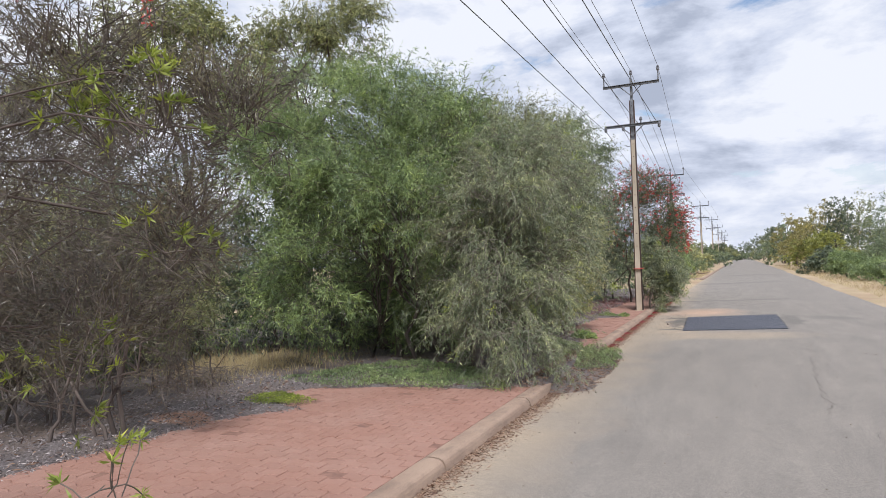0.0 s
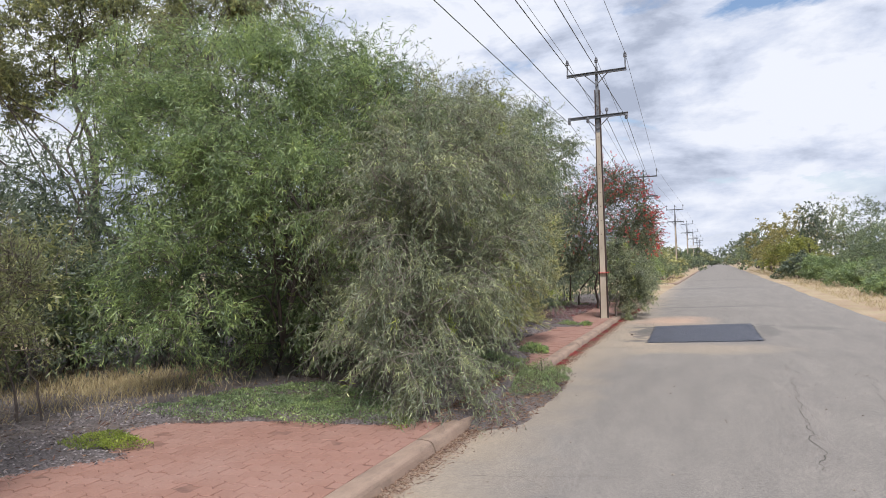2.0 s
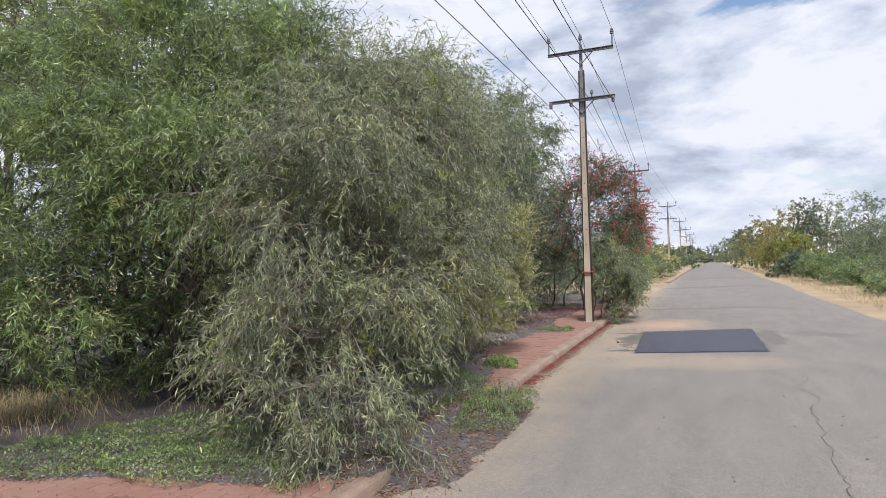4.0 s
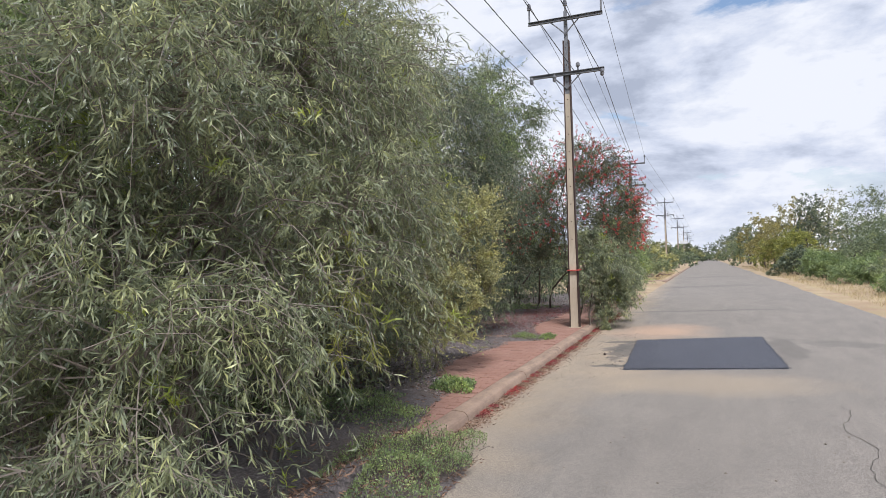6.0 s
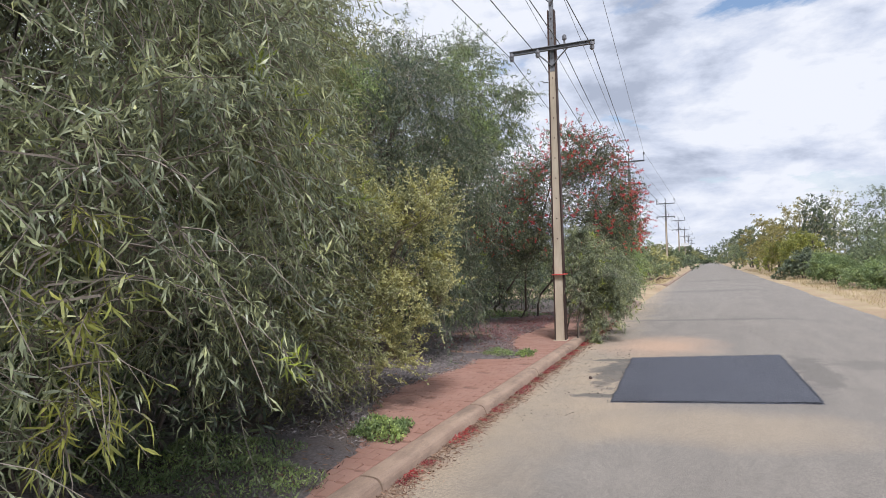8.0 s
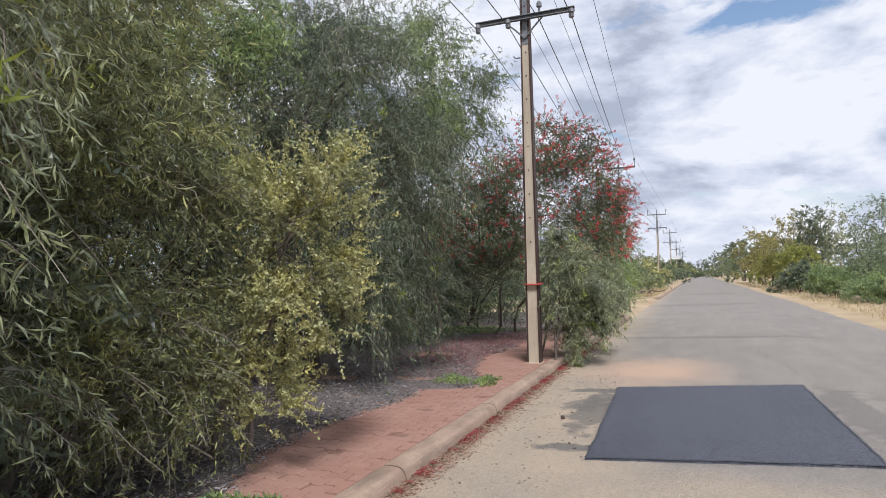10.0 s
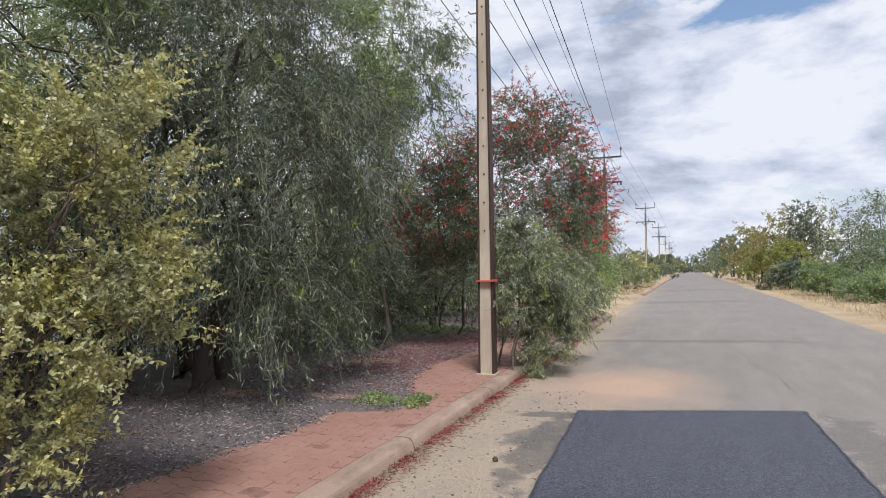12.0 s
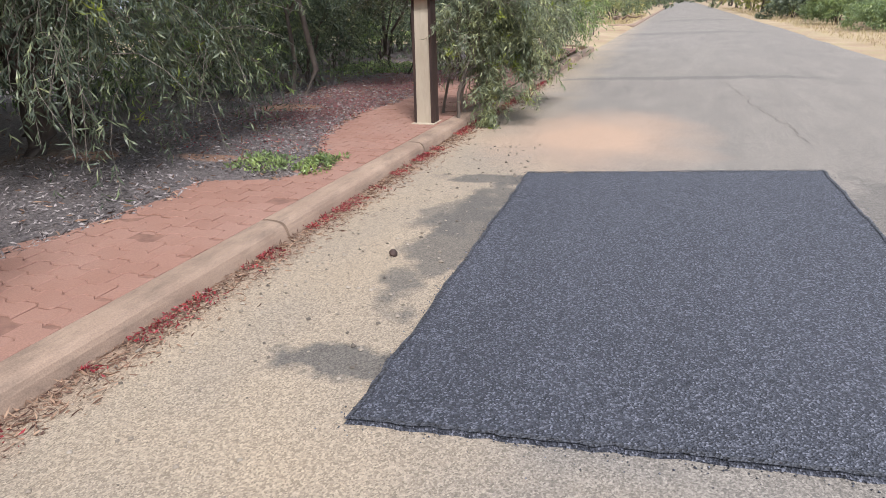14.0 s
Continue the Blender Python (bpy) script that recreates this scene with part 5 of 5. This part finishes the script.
pts, z = gutter_points(17000, -1.0, 26.0, 0.11)
scatter("gutter_litter", pts, z, 0.042, 0.006, M["litter"], "dry brown leaves and twigs along the gutter", "leaf litter", 0.2, True)
pts, z = gutter_points(9500, 13.0, 27.0, 0.065, True)
scatter("gutter_petals", pts, z + 0.008, 0.026, 0.008, M["petal"], "dark red stamens gathered in the gutter", "petals", 0.5)

# litter heap that spills over the kerb under the weeping acacia
hx, hy = np.linspace(-2.2, -1.05, 24), np.linspace(8.3, 12.2, 60)


def heap(x, y):
    reach = -1.15 - 0.25 * abs(noise.noise(Vector((y * 1.3, 2, 2)))) - 0.5 * max(0, abs(y - 10.2) - 1.2)
    d = reach - x
    base = road_z(x, y) if x > KERB_X else 0.112
    fade = max(0.0, min(1.0, (y - 8.35) / 0.7, (12.15 - y) / 0.7, (x + 2.19) / 0.3))
    return base - 0.035 * (1 - fade) - 0.01 + fade * max(0.0, min(0.13, d * 0.22)) + fade * 0.012 * noise.noise(Vector((x * 9, y * 9, 0))) * (d > 0)


tagged(new("leaf_litter_mound", grid_mesh("leaf_litter_mound", hx, hy, heap, M["mulch"])), "heap of leaf litter spilling over the kerb", "leaf litter")
n = 3000
pts = np.column_stack([rng.uniform(-2.1, -1.2, n), rng.uniform(8.4, 12.0, n)])
scatter("heap_litter", pts, np.array([heap(a, b) + 0.008 for a, b in pts]), 0.06, 0.009, M["litter"], "brown fallen leaves on the litter heap", "leaf litter", 0.25, True)


def cover(name, label, cx, cy, rx, ry, h, n, leafl, mat, z0=0.1, cat="ground cover"):
    """A low mat of small leaves."""
    a = rng.random(n) * 2 * np.pi
    r = np.sqrt(rng.random(n))
    lump = 1 + 0.25 * np.sin(a * 3 + cx) + 0.15 * np.sin(a * 7)
    x, y_ = cx + np.cos(a) * r * rx * lump, cy + np.sin(a) * r * ry * lump
    top_ = h * (1 - r ** 2) * (0.6 + 0.4 * np.sin(x * 9) * np.cos(y_ * 8)) + 0.03
    z = z0 + rng.random(n) ** 0.5 * top_
    root = thing(name, (cx, cy, z0), label, cat)
    p = np.column_stack([x, y_, z])
    d = unit(rng.normal(size=(n, 3)) * 0.7 + [0, 0, 0.5])
    v, t = blades(p, d, leafl * (0.6 + 0.8 * rng.random(n)), leafl * 0.42 * (0.7 + 0.6 * rng.random(n)), 0.2)
    child("leaves", tri_mesh("leaves", v - np.array([cx, cy, z0]), t, mat), root)
    k = n // 14
    q = np.column_stack([x[:k], y_[:k], np.full(k, z0 - 0.02)])
    e_ = np.column_stack([x[:k] + rng.normal(size=k) * 0.04, y_[:k] + rng.normal(size=k) * 0.04, z[:k]])
    v, t = tubes(np.stack([q, (q + e_) / 2 + 0.01, e_], 1), np.full((k, 3), 0.0022), 3)
    tagged(child("stalk_mass", tri_mesh("stalk_mass", v - np.array([cx, cy, z0]), t, M["twig_brown"]), root), kind="stuff")


cover("ground_cover", "pale green ground cover creeping over the kerb", -1.65, 11.0, 0.55, 0.85, 0.34, 9000, 0.024, M["leaf_cover"])
cover("ground_cover", "grey-green ground cover under the feathery wattle", -4.35, 8.35, 1.35, 0.65, 0.15, 7000, 0.034, M["leaf_cover"], 0.13)
cover("ground_cover", "green ground cover beside the acacia's foot", -3.2, 8.55, 0.9, 0.45, 0.14, 4500, 0.03, M["leaf_cover"], 0.12)
cover("ground_cover", "dark green ground cover in the shade of the acacia", -3.3, 12.5, 1.15, 0.75, 0.22, 7000, 0.034, M["leaf_cover"], 0.13)
cover("ground_cover", "shaded green ground cover at the wattle stems", -4.0, 9.2, 1.2, 0.5, 0.16, 4500, 0.034, M["leaf_cover"], 0.13)
cover("succulent_mat", "yellow-green low creeper on the mulch edge", -4.75, 6.75, 0.42, 0.26, 0.10, 2600, 0.028, M["leaf_lime"], 0.12)
cover("weed_tuft", "bright green weed at the edge of the path", -2.35, 14.0, 0.26, 0.32, 0.24, 1800, 0.05, M["leaf_feather"])
cover("weed_tuft", "small green weed on the mulch by the path", -2.33, 19.3, 0.16, 0.3, 0.08, 420, 0.05, M["leaf_feather"])
cover("weed_tuft", "sparse grey weed in the mulch", -2.75, 19.1, 0.25, 0.28, 0.16, 600, 0.045, M["leaf_cover"], 0.12)
cover("weed_tuft", "low green weeds under the thicket", -5.2, 27.0, 1.2, 1.2, 0.22, 3500, 0.05, M["leaf_feather"], 0.12)

# dry grass
n = 5000
pts = np.column_stack([rng.normal(-7.3, 0.8, n), rng.normal(8.9, 0.8, n)])
scatter("dry_grass", pts, np.full(n, 0.12), 0.17, 0.006, M["grass_dry"], "straw-coloured dry grass under the shrubs", "grass", 0.3, True, 1.2, 0.5)
n = 7000
yy = 20 + 90 * rng.random(n) ** 1.6
pts = np.column_stack([ROAD_R + np.array([off(v) for v in yy]) + 0.5 + np.abs(rng.normal(size=n)) * 1.6, yy])
scatter("dry_grass", pts, np.full(n, 0.04), 0.22, 0.014, M["grass_dry"], "straw-coloured dry grass along the sandy verge", "grass", 0.3, False, 0.9, 0.6)
n = 2500
yy = rng.uniform(53, 75, n)
pts = np.column_stack([KERB_X - 0.4 - np.abs(rng.normal(size=n)) * 1.2 + np.array([off(v) for v in yy]), yy])
scatter("dry_grass", pts, np.full(n, 0.07), 0.25, 0.014, M["grass_dry"], "dry grass beside the far kerb", "grass", 0.3, False, 0.9, 0.6)


# pebbles on the sandy margin
def pebbles(n, x0, x1, y0, y1, r, label):
    vs, ts = [], []
    octa = np.array([[1, 0, 0], [-1, 0, 0], [0, 1, 0], [0, -1, 0], [0, 0, 1], [0, 0, -1]], float)
    tri = np.array([[0, 2, 4], [2, 1, 4], [1, 3, 4], [3, 0, 4], [2, 0, 5], [1, 2, 5], [3, 1, 5], [0, 3, 5]])
    for i in range(n):
        x, y_ = rng.uniform(x0, x1), rng.uniform(y0, y1)
        s = r * (0.4 + rng.random() ** 3 * 2)
        vs.append(octa * s * (0.6 + 0.7 * rng.random((6, 1))) * [1, 1, 0.7] + [x, y_, road_z(x, y_) + s * 0.3])
        ts.append(tri + 6 * i)
    tagged(new("pebbles", tri_mesh("pebbles", np.concatenate(vs), np.concatenate(ts), M["pebble"])), label, "pebbles", kind="stuff")


pebbles(900, -1.65, -0.65, 15.2, 21.0, 0.007, "small dark stones strewn on the sandy road edge")
# tar crumbs broken off along the patch's edge
vs, ts = [], []
octa = np.array([[1, 0, 0], [-1, 0, 0], [0, 1, 0], [0, -1, 0], [0, 0, 1], [0, 0, -1]], float)
tri = np.array([[0, 2, 4], [2, 1, 4], [1, 3, 4], [3, 0, 4], [2, 0, 5], [1, 2, 5], [3, 1, 5], [0, 3, 5]])
for i in range(1600):
    x, y_ = ringpts[rng.integers(len(ringpts))]
    out = 0.012 + rng.normal() * 0.012 - rng.exponential(0.02) * (rng.random() < 0.25)
    x += (cxm - x) / 1.15 * out + rng.normal() * 0.018
    y_ += (cym - y_) / 1.75 * out + rng.normal() * 0.018
    s = 0.003 * (0.6 + rng.random())
    vs.append(octa * s * (0.6 + 0.7 * rng.random((6, 1))) + [x, y_, road_z(x, y_) + (0.012 if out > 0.014 else 0.003)])
    ts.append(tri + 6 * i)
tagged(child("tar_edging", tri_mesh("tar_edging", np.concatenate(vs), np.concatenate(ts), M["patch"]), patch, "loose black tar crumbs"), kind="stuff")
pebbles(700, -1.4, 4.0, 2.0, 14.0, 0.006, "scattered grit on the road")
bm = bmesh.new()
bmesh.ops.create_icosphere(bm, subdivisions=2, radius=0.026)
for v in bm.verts:
    v.co *= 1 + 0.35 * noise.noise(v.co * 40)
ob = part("stone", bm, M["steel"], None)
ob.location = (-0.98, 17.75, road_z(-0.98, 17.75) + 0.015)
tagged(ob, "dark lump of stone lying on the road", "stone")

# dead wood past the side track
for i in range(9):
    a = np.array([rng.normal(-3.0, 0.6), rng.normal(57, 1.5), 0.15 + 0.2 * rng.random()])
    b = a + [rng.normal() * 0.8, rng.normal() * 0.8, 0.15 * rng.normal()]
    v, t = tubes(limb(a, b, 0.1, 7, 0.2)[None], np.linspace(0.06, 0.02, 7)[None], 6)
    tagged(new("dead_branch", tri_mesh("dead_branch", v, t, M["deadwood"], True)), "bleached dead branch on the bare ground", "branch", "dead branches")

# ---- pavers, last ----
PL, PW, ZIG = 0.205, 0.142, 0.016


def key_wave(u):
    """The stepped wave of the long joints: one period a block."""
    return ZIG * max(-1.0, min(1.0, 1.9 * math.sin(2 * math.pi * u)))


def paver_mesh(u0, u1, sign):
    """A block from u0 to u1 of its length, whose two long sides step, so that rows interlock."""
    us = [u0 + (u1 - u0) * k / 12 for k in range(13)]
    g, mid_u = 0.0034, (u0 + u1) / 2
    side_ = lambda s_: [((u - mid_u) * (PL - 2 * g / (u1 - u0)), s_ * (PW / 2 - g) + sign * key_wave(u)) for u in us]
    ring = np.array(side_(-1) + side_(1)[::-1])
    k = len(ring)
    inner = ring * [1 - 0.011 / (PL * (u1 - u0)), 0.945]
    inner[:, 1] = ring[:, 1] - np.sign(np.arange(k) - 12.5) * 0.004
    v = np.concatenate([np.column_stack([ring, np.full(k, -0.03)]), np.column_stack([ring, np.full(k, -0.005)]), np.column_stack([inner, np.zeros(k)])])
    f = []
    for a in (0, k):
        for i in range(k):
            j = (i + 1) % k
            f.append((a + i, a + j, a + k + j, a + k + i))
    f.append(tuple(range(2 * k, 3 * k)))
    return v, f, mesh_from("paver", v, f, M["paver"])


FULL = (paver_mesh(0.0, 1.0, 1), paver_mesh(0.0, 1.0, -1))
HALF = paver_mesh(0.5, 1.0, -1)
jv, jf, jn, singles = [], [], 0, 0
prng = random.Random(11)
row = 0
y = -3.0
while y < 34.0:
    inner_x = KERB_IN + kerb_dx(y) - 0.004
    blocks = []
    x = inner_x
    if row % 2:
        blocks.append((x - PL / 4, HALF))
        x -= PL / 2
    while x > -5.5:
        blocks.append((x - PL / 2, FULL[row % 2]))
        x -= PL
    for x, (pv, pf, paver_me) in blocks:
        if x > mulch_edge(y) - 0.18 and not 8.9 < y < 11.4:
            sunk = -0.006 if prng.random() < 0.07 else 0.0
            mtx = pose(x, y, PAVE_Z + sunk + prng.uniform(-0.0025, 0.0025), prng.uniform(-0.9, 0.9), prng.uniform(-0.7, 0.7), prng.uniform(-0.5, 0.5))
            if 14.4 < y < 18.9 and singles < 300:
                child("paver", paver_me, paving).matrix_local = mtx
                singles += 1
            else:
                A = np.array(mtx)
                jv.append(pv @ A[:3, :3].T + A[:3, 3])
                jf += [tuple(jn + q for q in f) for f in pf]
                jn += len(pv)
    row += 1
    y += PW
ob = child("paver_field", mesh_from("paver_field", np.concatenate(jv), jf, M["paver"]), paving)
tagged(ob, "rows of terracotta interlocking blocks", kind="stuff")
